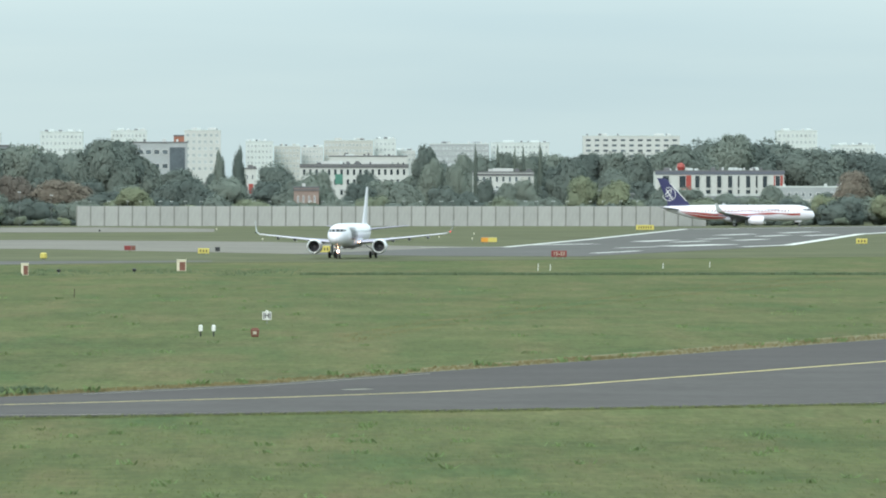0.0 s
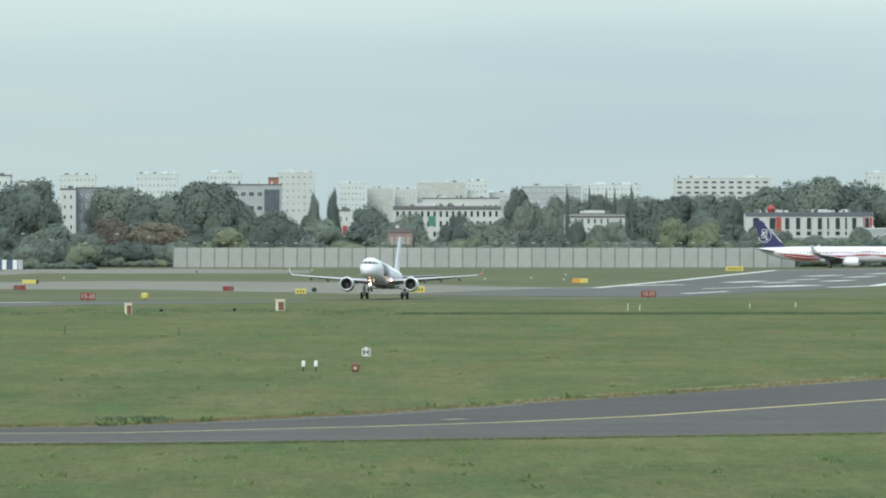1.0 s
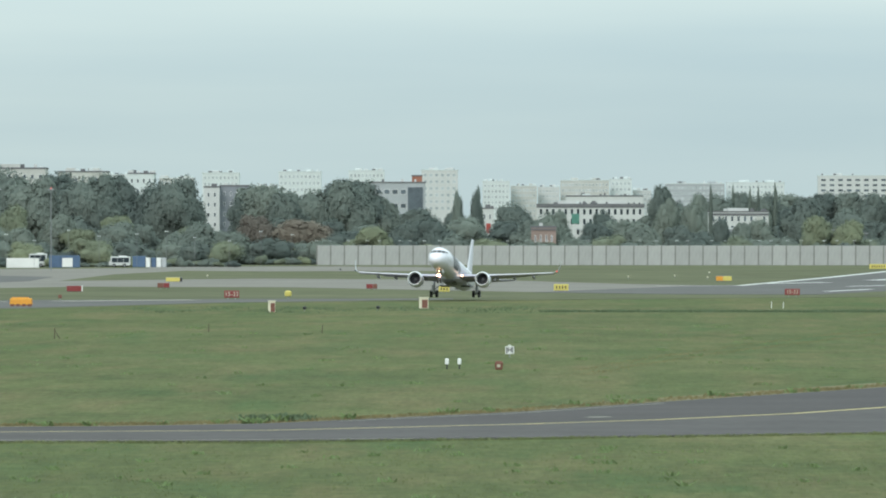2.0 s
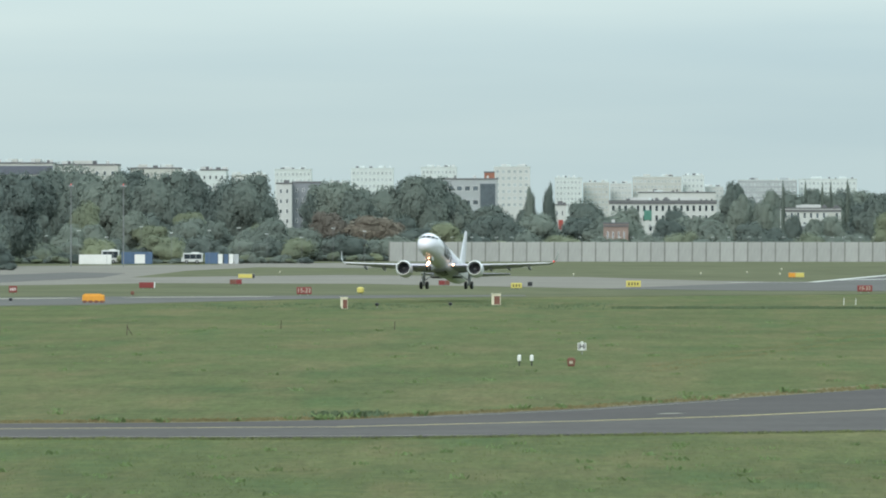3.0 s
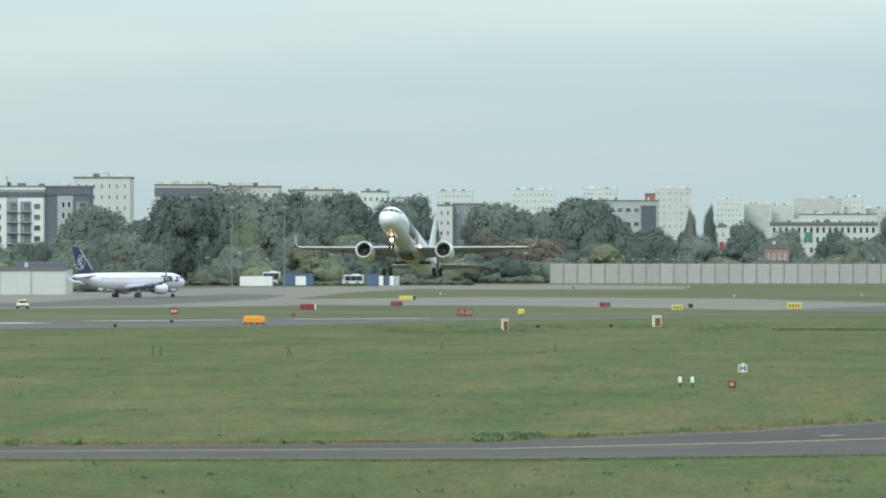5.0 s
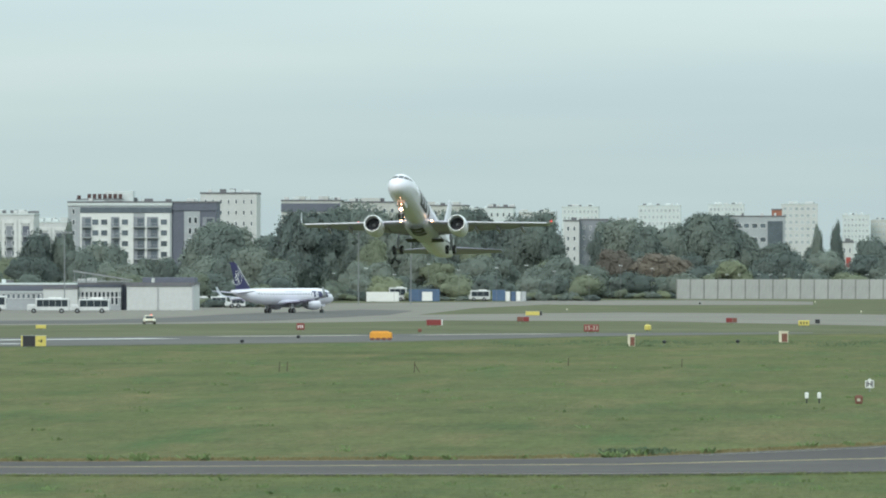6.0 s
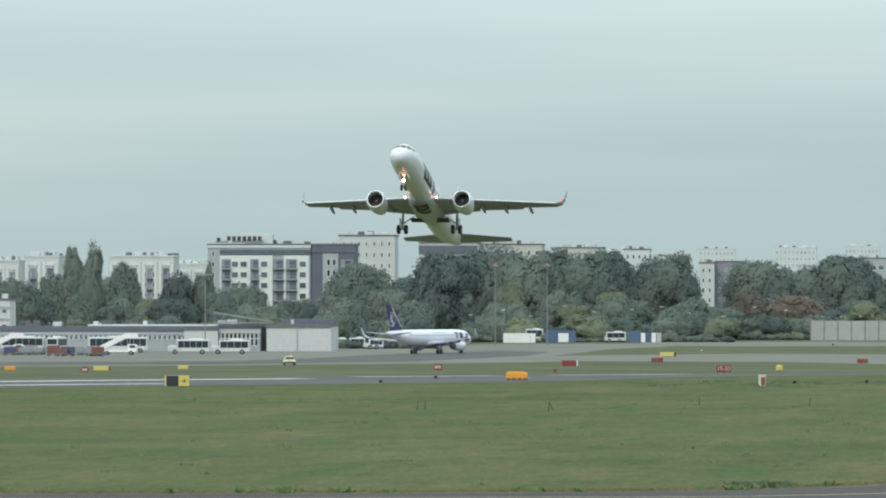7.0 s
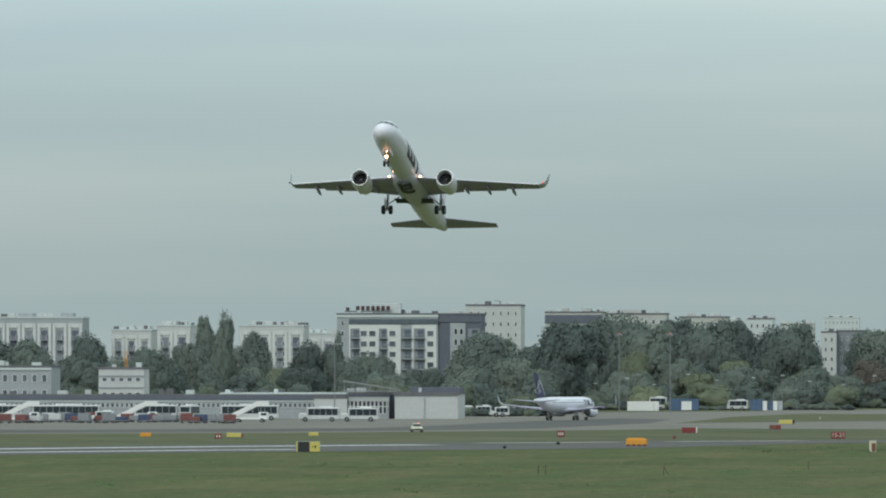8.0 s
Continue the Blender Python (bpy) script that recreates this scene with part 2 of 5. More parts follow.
def box(bm, c, s, rz=0.0, bevel=0.0, taper=1.0, rx=0.0, ry=0.0):
    """A box of size s round c; taper narrows its top; bevel rounds its edges."""
    r = bmesh.ops.create_cube(bm, size=1)["verts"]
    for v in r:
        k = taper if v.co.z > 0 else 1
        v.co = Vector((v.co.x * s[0] * k, v.co.y * s[1] * k, v.co.z * s[2]))
    if bevel:
        edges = list({e for v in r for e in v.link_edges})
        out = bmesh.ops.bevel(bm, geom=edges, offset=bevel, segments=1, affect="EDGES")
        r = list({v for v in out["verts"]} | {v for v in r if v.is_valid})
    m = Matrix.LocRotScale(Vector(c), Euler((rx, ry, rz)), None)
    bmesh.ops.transform(bm, matrix=m, verts=r)
    return bm


def rings(bm, loops, close=True, caps=True):
    """Skin a row of loops that have equal counts of points."""
    made = [[bm.verts.new(p) for p in lp] for lp in loops]
    n = len(made[0])
    for a, b in zip(made, made[1:]):
        for i in range(n if close else n - 1):
            j = (i + 1) % n
            bm.faces.new((a[i], a[j], b[j], b[i]))
    if caps:
        bm.faces.new(made[0][::-1])
        bm.faces.new(made[-1])
    return bm


def lathe(bm, profile, c=(0, 0, 0), axis="y", n=20, caps=False):
    """Turn (along, radius) pairs round an axis through c."""
    loops = []
    for a, r in profile:
        lp = []
        for i in range(n):
            w = 2 * math.pi * i / n
            p, q = r * math.cos(w), r * math.sin(w)
            lp.append(Vector(c) + Vector({"x": (a, p, q), "y": (p, a, q), "z": (p, q, a)}[axis]))
        loops.append(lp)
    return rings(bm, loops, caps=caps)


def rod(bm, a, b, r, n=6, r2=None):
    a, b = Vector(a), Vector(b)
    q = (b - a).to_track_quat("Z", "Y").to_matrix()
    r2 = r if r2 is None else r2
    loops = [[p + q @ Vector((k * math.cos(6.2832 * i / n), k * math.sin(6.2832 * i / n), 0)) for i in range(n)] for p, k in ((a, r), (b, r2))]
    return rings(bm, loops)


def B():
    return bmesh.new()


# ---- ground and pavements ----
bm = B()
xs, ys = [-1800, -900, -300, 0, 300, 900, 1800], [-400, 0, 300, 600, 1000, 1600, 2500, 3600, 4985]
grid = [[bm.verts.new((x, y, 0)) for x in xs] for y in ys]
for r0, r1 in zip(grid, grid[1:]):
    for i in range(len(xs) - 1):
        bm.faces.new((r0[i], r0[i + 1], r1[i + 1], r1[i]))
tagged(part("ground", bm, GRASS), "mown airfield grass with dry patches and weeds", "grass", kind="structure")


def pave(name, outline, material, z, label, category):
    """A slab whose outline is given by bearing and dip."""
    bm = B()
    top = [bm.verts.new(spot(b, dip, z=z)) for b, dip in outline]
    f = bm.faces.new(top)
    ex = bmesh.ops.extrude_face_region(bm, geom=[f])["geom"]
    bmesh.ops.translate(bm, vec=(0, 0, -z - 0.05), verts=[v for v in ex if isinstance(v, bmesh.types.BMVert)])
    return tagged(part(name, bm, material), label, category, kind="structure")


def line(name, row, width, material, z, parent, dash=0):
    """A painted line along (bearing, dip) points."""
    bm = B()
    pts = [spot(b, dip, z=z) for b, dip in row]
    for a, b in zip(pts, pts[1:]):
        side = (b - a).cross(Vector((0, 0, 1))).normalized() * width / 2
        q = [a - side, b - side, b + side, a + side]
        bm.faces.new([bm.verts.new(p) for p in q])
    return part(name, bm, material, parent)


taxi = pave("taxiway", [(-2600, 362), (-1420, 360), (-700, 356), (-430, 351), (0, 331), (277, 312), (700, 284), (1100, 256), (1500, 228),
                        (1500, 350), (1028, 362), (0, 377), (-430, 382), (-1420, 384), (-2600, 384)], ASPHALT, 0.04,
            "dark grey asphalt taxiway with worn yellow lines", "taxiway")
line("centre_line", [(-2600, 371), (-1420, 370), (-430, 364), (16, 353), (260, 345), (500, 334), (760, 316), (1028, 297), (1400, 268)], 0.42, YELLOW_LINE, 0.06, taxi)
line("edge_line", [(-2600, 382.3), (-1420, 382.3), (-600, 381.5), (-170, 378.5)], 0.3, WORN_LINE, 0.06, taxi)
line("edge_line", [(-170, 378), (500, 370.5), (1028, 361.2)], 0.12, WORN_LINE, 0.06, taxi)
line("edge_line", [(-300, 347.5), (0, 334), (277, 315)], 0.14, WORN_LINE, 0.06, taxi)

line("edge_line", [(138, 340.6), (176, 339.6)], 0.7, WORN_LINE, 0.06, taxi)
pave("taxiway_lane", [(-2600, 371.2), (-1420, 370.2), (-430, 364.2), (16, 353.2), (260, 345.2), (500, 334.2), (760, 316.2), (1028, 297.2), (1400, 268.2),
                      (1400, 352.4), (1028, 360.6), (500, 369.6), (0, 375.6), (-430, 380.6), (-1420, 382), (-2600, 382)], ASPHALT_WORN, 0.05,
     "paler worn asphalt on one half of the taxiway", "taxiway")

pave("infield", [(-3200, 60), (1800, 60), (1800, 118), (1100, 122), (546, 127), (0, 131.5), (-500, 136.5), (-860, 147), (-1420, 154), (-2113, 163), (-3200, 172)], INFIELD, 0.025,
     "worn greyish green infield grass between runways", "grass")
pave("soil_verge", [(-2600, 359), (-1420, 357), (-700, 352.5), (-430, 346.5), (0, 325.5), (277, 304.5), (700, 275), (1100, 246), (1500, 217),
                    (1500, 229), (1100, 257), (700, 285), (277, 313), (0, 332), (-430, 352), (-700, 357), (-1420, 361), (-2600, 363)], DRY, 0.03,
     "dry yellowish soil and dead grass beside the taxiway", "verge")
cross = pave("crossing_runway", [(-2700, 152), (-2113, 146), (-1663, 140), (-1420, 138), (-860, 132), (-400, 129.5), (-100, 129), (-100, 130.5),
                                 (-500, 136), (-860, 146), (-1420, 153), (-1663, 155), (-2113, 162), (-2700, 168)], RUNWAY, 0.04,
             "grey runway with its wet sheen painted as white stripes", "runway")
# Wide stripes on this runway paint in its wet sheen.
line("edge_line", [(-2700, 156), (-2113, 150), (-1663, 144.5), (-1250, 140.5)], 6.0, WHITE_LINE, 0.07, cross)
line("edge_line", [(-2700, 164), (-2113, 157), (-1663, 151.5), (-1500, 150)], 4.5, WHITE_LINE, 0.07, cross)
line("edge_line", [(-1160, 137), (-900, 135)], 5.0, WORN_LINE, 0.07, cross)
line("edge_line", [(-800, 134), (-560, 132)], 4.0, WORN_LINE, 0.07, cross)
pave("apron", [(-2800, 84), (-1400, 82), (-900, 77), (-600, 75), (-560, 79), (-700, 86), (-800, 98), (-430, 93.5), (0, 97), (221, 103.5), (352, 105.6), (100, 117.5), (40, 117.5),
               (-400, 109), (-760, 108), (-1000, 112), (-1420, 116), (-2000, 119), (-2800, 124)], CONCRETE_PAVE, 0.04,
     "pale concrete apron and taxiway", "apron")
pave("apron_taxi_lane", [(-2800, 114), (-1900, 111.5), (-1400, 108), (-1250, 104), (-1150, 98), (-900, 89), (-810, 91), (-850, 98), (-1050, 108), (-1400, 114), (-2000, 117), (-2800, 122)],
     RUNWAY, 0.07, "dark asphalt lane across the concrete apron", "apron")
pave("far_taxiway", [(-640, 73), (-300, 72), (-100, 74.5), (-100, 80), (-430, 81), (-640, 79)], CONCRETE_PAVE, 0.055, "pale concrete taxiway near the perimeter wall", "taxiway")
run = pave("runway", [(340, 106), (407, 105.5), (560, 91), (723, 74), (1400, 66), (1500, 72), (1180, 76), (1028, 85), (900, 104), (546, 122), (300, 121.5), (40, 118)], RUNWAY, 0.06,
           "grey asphalt runway with white painted markings", "runway")
line("edge_line", [(260, 107.5), (407, 106.5), (560, 92.5), (723, 75.5), (1300, 68)], 1.6, WHITE_LINE, 0.09, run)
line("edge_line", [(820, 106), (900, 103), (1028, 84), (1150, 77)], 2.2, WHITE_LINE, 0.09, run)
for row, w in (([(450, 103), (560, 101)], 3.0), ([(560, 117), (640, 113)], 1.4), ([(600, 108), (670, 106)], 1.5), ([(690, 105), (790, 102)], 5.0), ([(700, 98), (760, 96)], 2.2),
               ([(640, 97), (700, 94.5)], 3.0), ([(745, 93), (800, 91)], 1.8), ([(810, 95), (860, 93)], 2.5), ([(780, 86), (840, 84)], 3.0), ([(850, 88), (900, 86)], 2.5),
               ([(890, 82), (950, 80)], 3.0), ([(930, 87), (985, 85)], 2.5)):
    line("runway_bar", row, w * 1.1, WHITE_LINE, 0.09, run)

# ---- perimeter wall ----
wall = thing("perimeter_wall", "tall grey precast concrete perimeter wall", "wall", kind="structure")
W0, W1 = spot(-341, 69.5), spot(760, 70)
COUNT = 45
along = (W1 - W0) / COUNT
pw = along.length
bm = B()
box(bm, (0, 0, 2.6), (pw - 0.16, 0.22, 5.2), bevel=0.03)
panel_me = bpy.data.meshes.new("panel")
bm.to_mesh(panel_me), bm.free()
bm = B()
box(bm, (0, 0, 2.65), (0.3, 0.4, 5.3), bevel=0.04)
post_me = bpy.data.meshes.new("wall_post")
bm.to_mesh(post_me), bm.free()
turn = math.atan2(along.y, along.x)
for i in range(COUNT):
    p = W0 + along * (i + 0.5)
    o = link("panel", panel_me, CONCRETE, wall)
    o.matrix_world = Matrix.Translation(p) @ Matrix.Rotation(turn + random.uniform(-0.006, 0.006), 4, "Z")
    o = link("wall_post", post_me, CONCRETE_DARK, wall)
    o.matrix_world = Matrix.Translation(W0 + along * i) @ Matrix.Rotation(turn, 4, "Z")

# ---- trees ----


def leaf_mesh(name, lobes, count, leaf, seed):
    """Leaf clumps over the outer skin of a crown made of (centre, radii) lobes, round a dense inner mass."""
    rng = np.random.default_rng(seed)
    cen, rad = np.array([x for x, _ in lobes]), np.array([x for _, x in lobes])
    area = rad[:, 0] * (rad[:, 0] + rad[:, 2])
    many = count * 4
    pick = rng.choice(len(lobes), many, p=area / area.sum())
    d = rng.normal(size=(many, 3))
    d /= np.linalg.norm(d, axis=1)[:, None]
    wob = 1 + 0.13 * np.sin(6 * d[:, :1] + 8 * d[:, 1:2] + 5 * d[:, 2:] + pick[:, None]) + 0.07 * np.sin(15 * d[:, 1:2] - 13 * d[:, 2:] + 2 * pick[:, None])
    p = cen[pick] + d * rad[pick] * rng.uniform(0.88, 1.12, (many, 1)) * wob
    # leave out clumps that lie deep inside another lobe
    deep = (np.linalg.norm((p[:, None] - cen[None]) / rad[None], axis=2).min(1) < 0.8) | (p[:, 2] < 0.02)
    keep = np.flatnonzero(~deep)[:count]
    p, d, count = p[keep], d[keep], len(keep)
    u = np.cross(d + rng.normal(size=(count, 3)) * 0.42, rng.normal(size=(count, 3)))
    u /= np.linalg.norm(u, axis=1)[:, None]
    w = np.cross(d + rng.normal(size=(count, 3)) * 0.25, u)
    w /= np.linalg.norm(w, axis=1)[:, None]
    w *= np.sign((np.cross(u, w) * d).sum(1))[:, None]
    s = leaf * rng.uniform(0.4, 1.35, (count, 1))
    quad = np.stack([p - u * s, p - w * s * 0.6, p + u * s, p + w * s * 0.6], 1).reshape(-1, 3)
    mid = np.array((0, 0, 0.42))
    whole = (p - mid) / np.linalg.norm(p - mid, axis=1)[:, None]
    lit = d * 0.4 + whole * 0.5 + np.array((0, 0, 0.35)) + rng.normal(size=(count, 3)) * 0.2
    lit = np.repeat(lit / np.linalg.norm(lit, axis=1)[:, None], 4, 0)
    # dense inner foliage that closes the gaps between the outer leaves
    bm = B()
    for c_, r_ in lobes:
        for v in bmesh.ops.create_icosphere(bm, subdivisions=2, radius=1.0)["verts"]:
            v.co = Vector(c_) + Vector([v.co[i] * r_[i] * (0.86 + rng.uniform(-0.12, 0.1)) for i in range(3)])
    bm.verts.index_update()
    core = np.array([v.co[:] for v in bm.verts])
    cn = (core - np.repeat(cen, len(core) // len(lobes), 0)) / np.repeat(rad, len(core) // len(lobes), 0)
    cw = core - mid
    cn = cn / np.linalg.norm(cn, axis=1)[:, None] * 0.4 + cw / (np.linalg.norm(cw, axis=1)[:, None] + 1e-6) * 0.5 + np.array((0, 0, 0.35))
    cn /= np.linalg.norm(cn, axis=1)[:, None]
    faces = np.arange(count * 4).reshape(-1, 4).tolist() + [[v.index + count * 4 for v in f.verts] for f in bm.faces]
    bm.free()
    me = bpy.data.meshes.new(name)
    me.from_pydata(np.vstack([quad, core]).tolist(), [], faces)
    me.shade_smooth()
    me.normals_split_custom_set_from_vertices(np.vstack([lit, cn]).tolist())
    return me


def crown_lobes(rng, kind):
    """Unit-height crowns (z from 0 to 1, width about 1): a few large masses, and boughs that stand a little proud of them."""
    out = []
    if kind == "poplar":
        for i in range(11):
            z = 0.1 + 0.8 * i / 10
            w = 0.32 * min(1.0, 0.42 + 2.4 * (1 - i / 10)) * min(1.0, 0.75 + 0.1 * i)
            out.append(((rng.uniform(-0.08, 0.08), rng.uniform(-0.08, 0.08), z), (w, w, 0.14)))
        return out
    big, low, top = (5, 0.1, 0.5) if kind == "bush" else (6, 0.25, 0.72)
    for i in range(big):
        a, q = 6.28 * i / big + rng.uniform(-0.5, 0.5), rng.uniform(0.06, 0.24)
        z = low + (top - low) * rng.random()
        q *= 1.15 - 0.5 * z
        w = rng.uniform(0.2, 0.3)
        out.append(((q * math.cos(a), q * math.sin(a), z), (w, w, min(w * rng.uniform(0.75, 1.0), 0.96 - z))))
    for i in range(9 if kind == "bush" else 25):
        c, r = out[rng.randrange(big)]
        a, e = rng.uniform(0, 6.28), rng.uniform(-0.5, 1.3)
        w = rng.uniform(0.065, 0.14)
        k = rng.uniform(0.72, 0.98)
        z = min(c[2] + r[2] * k * math.sin(e), 0.98 - w)
        out.append(((c[0] + r[0] * k * math.cos(e) * math.cos(a), c[1] + r[1] * k * math.cos(e) * math.sin(a), max(z, 0.1)), (w, w, w * rng.uniform(0.7, 1.0))))
    high = 0.97 / max(c[2] + r[2] for c, r in out)
    wide = 0.5 / max(math.hypot(c[0], c[1]) + r[0] for c, r in out)
    return [((c[0] * wide, c[1] * wide, c[2] * high), (r[0] * wide, r[1] * wide, r[2] * high)) for c, r in out]


def tree_model(name, kind, seed, material, label, count, leaf):
    rng = random.Random(seed)
    t = thing(name, label, "bush" if kind == "bush" else "tree", (0, -300, 0))
    lobes = crown_lobes(rng, kind)
    bm = B()
    loops = []
    for z, r in ((0, 0.028), (0.03, 0.02), (0.25, 0.016), (0.5, 0.011), (0.75, 0.005)):
        loops.append([Vector((r * math.cos(6.283 * i / 7) + 0.01 * math.sin(9 * z), r * math.sin(6.283 * i / 7), z)) for i in range(7)])
    rings(bm, loops)
    for c, r in lobes[::2]:
        rod(bm, (0, 0, max(0.08, c[2] - 0.22)), c, 0.008, 5, 0.003)
    part("trunk", bm, TRUNK, t)
    link("crown", leaf_mesh("crown", lobes, count, leaf, seed), material, t)
    return t


BROAD = [tree_model("tree", "broad", s, LEAF_HAZED, "tall broad-leaved tree with green crown paled by haze", 7500, 0.0205) for s in (3, 8, 21, 34)]
POPLAR = tree_model("poplar_tree", "poplar", 5, LEAF_HAZED, "slender green poplar tree paled by haze", 7500, 0.0205)
REDDISH = tree_model("autumn_tree", "broad", 13, LEAF_RED_HAZED, "broad tree with reddish brown autumn leaves", 7500, 0.0205)
PALE = [tree_model("pale_tree", "broad", s, LEAF_PALE_HAZED, "rounded tree with pale yellowish green leaves", 7500, 0.0205) for s in (17, 29)]
BUSH = [tree_model("bush", "bush", s, LEAF_HAZED, "low green bush at the field's edge", 2600, 0.026) for s in (41, 47)]
BUSH_P = tree_model("pale_bush", "bush", 53, LEAF_PALE_HAZED, "low pale green bush at the field's edge", 2600, 0.026)


def plant(model, b, d, top, width):
    """A copy of a tree: top over the horizon and width in bearing units."""
    h, w = rise(top, d), width * d / F
    m = spot(b, d=d)
    o = copy_thing(model, Matrix.Translation(m))
    o.matrix_basis = Matrix.LocRotScale(m, Euler((0, 0, random.uniform(0, 6.28))), Vector((w, w, h)))
    return o


# bearing, top over the horizon, width; the wood behind the apron and the wall
TALL = [(-1662, 103, 54), (-1634, 108, 52), (-1648, 70, 80), (262, 74, 56), (276, 52, 60), (-430, 69, 130), (-340, 72, 90), (-270, 84, 130), (-215, 52, 80), (16, 42, 90), (80, 30, 70), (-151, 32, 90), (-90, 25, 80), (174, 28, 60), (300, 46, 80),
        (325, 40, 50), (880, 4, 60), (690, 8, 40), (374, 16, 50), (447, 13, 60), (412, 8, 50), (518, 43, 120), (590, 34, 90), (640, 10, 90), (-1046, 46, 150), (-906, 104, 150), (-840, 92, 120), (-786, 96, 130), (-696, 95, 120),
        (-640, 80, 100), (-596, 92, 110), (-436, 76, 110), (-286, 86, 100), (-1378, 34, 80), (-1170, 74, 130), (-1110, 60, 110), (-980, 88, 130),
        (-1871, 70, 90), (-1764, 43, 100), (-1600, 46, 90), (-1568, 74, 80), (-1486, 54, 75), (-1432, 56, 50), (-2057, 54, 110), (-1980, 60, 100), (-2150, 50, 110),
        (-1278, 6, 56), (-1244, 6, 50), (730, 76, 120), (860, 84, 130), (930, 70, 120), (1000, 66, 130), (800, 95, 120), (770, 70, 120), (680, 66, 90), (300, 30, 80), (235, 20, 70), (-1336, 30, 70), (-1140, 66, 120), (-1010, 92, 130), (-940, 96, 120), (-870, 100, 120), (-745, 96, 120), (-474, 60, 70), (-400, 60, 90), (760, 84, 150), (830, 90, 160), (700, 60, 100), (900, 70, 130), (965, 66, 130), (1060, 62, 140), (1150, 60, 140), (400, 62, 70),
        (460, 60, 80), (340, 60, 60), (610, 62, 90), (545, 60, 90), (372, 57, 80), (430, 59, 80), (495, 58, 80), (522, 55, 80), (575, 60, 80), (648, 62, 80), (-1690, 52, 80), (-2250, 56, 120), (-2330, 50, 110)]
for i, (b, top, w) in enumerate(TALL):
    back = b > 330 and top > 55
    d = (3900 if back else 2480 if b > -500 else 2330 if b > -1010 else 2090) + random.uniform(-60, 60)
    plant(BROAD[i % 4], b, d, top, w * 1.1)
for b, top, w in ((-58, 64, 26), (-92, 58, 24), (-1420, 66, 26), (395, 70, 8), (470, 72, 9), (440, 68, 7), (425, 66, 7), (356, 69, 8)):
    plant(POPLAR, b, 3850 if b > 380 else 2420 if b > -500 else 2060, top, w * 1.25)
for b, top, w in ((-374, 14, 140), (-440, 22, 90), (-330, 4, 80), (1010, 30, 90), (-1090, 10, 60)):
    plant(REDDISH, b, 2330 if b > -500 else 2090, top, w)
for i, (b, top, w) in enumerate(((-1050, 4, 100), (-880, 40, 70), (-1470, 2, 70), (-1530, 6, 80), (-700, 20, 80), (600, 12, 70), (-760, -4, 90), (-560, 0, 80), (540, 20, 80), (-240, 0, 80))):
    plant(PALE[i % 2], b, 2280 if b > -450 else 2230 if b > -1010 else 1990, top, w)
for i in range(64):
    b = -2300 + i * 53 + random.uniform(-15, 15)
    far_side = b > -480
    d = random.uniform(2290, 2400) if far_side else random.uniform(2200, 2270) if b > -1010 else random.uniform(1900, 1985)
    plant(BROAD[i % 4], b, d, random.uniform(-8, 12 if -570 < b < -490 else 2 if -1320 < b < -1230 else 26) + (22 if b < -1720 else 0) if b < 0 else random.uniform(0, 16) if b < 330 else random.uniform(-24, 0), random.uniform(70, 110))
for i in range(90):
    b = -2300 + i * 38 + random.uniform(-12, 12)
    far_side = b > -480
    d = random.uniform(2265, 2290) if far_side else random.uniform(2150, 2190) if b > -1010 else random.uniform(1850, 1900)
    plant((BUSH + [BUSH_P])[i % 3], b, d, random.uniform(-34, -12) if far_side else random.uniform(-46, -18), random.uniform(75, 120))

# low scrub in front of the wood, clear of the perimeter wall
for i in range(78):
    b = -1210 + i * 12.4 + random.uniform(-4, 4) if i < 70 else 775 + (i - 70) * 32
    d = 1835 if b < -1010 else 2135 if b < -480 else 2255
    plant((BUSH + [BUSH_P])[i % 3], b, d + random.uniform(-8, 8), -EYE_Z * F / d + random.uniform(7, 19), random.uniform(24, 40))

# ---- buildings ----
WIN = {}


def window_mesh(w, h):
    """Shared frame and pane meshes of a window, facing -Y."""
    key = (round(w, 2), round(h, 2))
    if key not in WIN:
        bm = B()
        for x in (-1, 1):
            box(bm, (x * (w / 2 - 0.04), 0, 0), (0.09, 0.14, h))
        for z in (-1, 1):
            box(bm, (0, 0, z * (h / 2 - 0.04)), (w, 0.14, 0.09))
        fr = bpy.data.meshes.new("window")
        bm.to_mesh(fr), bm.free()
        bm = B()
        box(bm, (0, 0.02, 0), (w - 0.1, 0.06, h - 0.1))
        pa = bpy.data.meshes.new("pane")
        bm.to_mesh(pa), bm.free()
        WIN[key] = (fr, pa)
    return WIN[key]


def facade_windows(parent, x0, x1, z0, z1, cols, rows, y, w=0.55, h=0.5, frame_mat=None, skip=(), pane=None):
    """A grid of windows on a wall in the plane y."""
    dx, dz = (x1 - x0) / cols, (z1 - z0) / rows
    fr, pa = window_mesh(dx * w, dz * h)
    for i in range(cols):
        if i in skip:
            continue
        for j in range(rows):
            o = link("window", fr, frame_mat or WHITE, parent)
            o.location = (x0 + dx * (i + 0.5), y - 0.05, z0 + dz * (j + 0.5))
            link("pane", pa, None, o)
            pane_ob = o.children[0]
            if not pa.materials:
                pa.materials.append(PANE)
            pane_ob.material_slots[0].link = "OBJECT"
            pane_ob.material_slots[0].material = pane or PANE


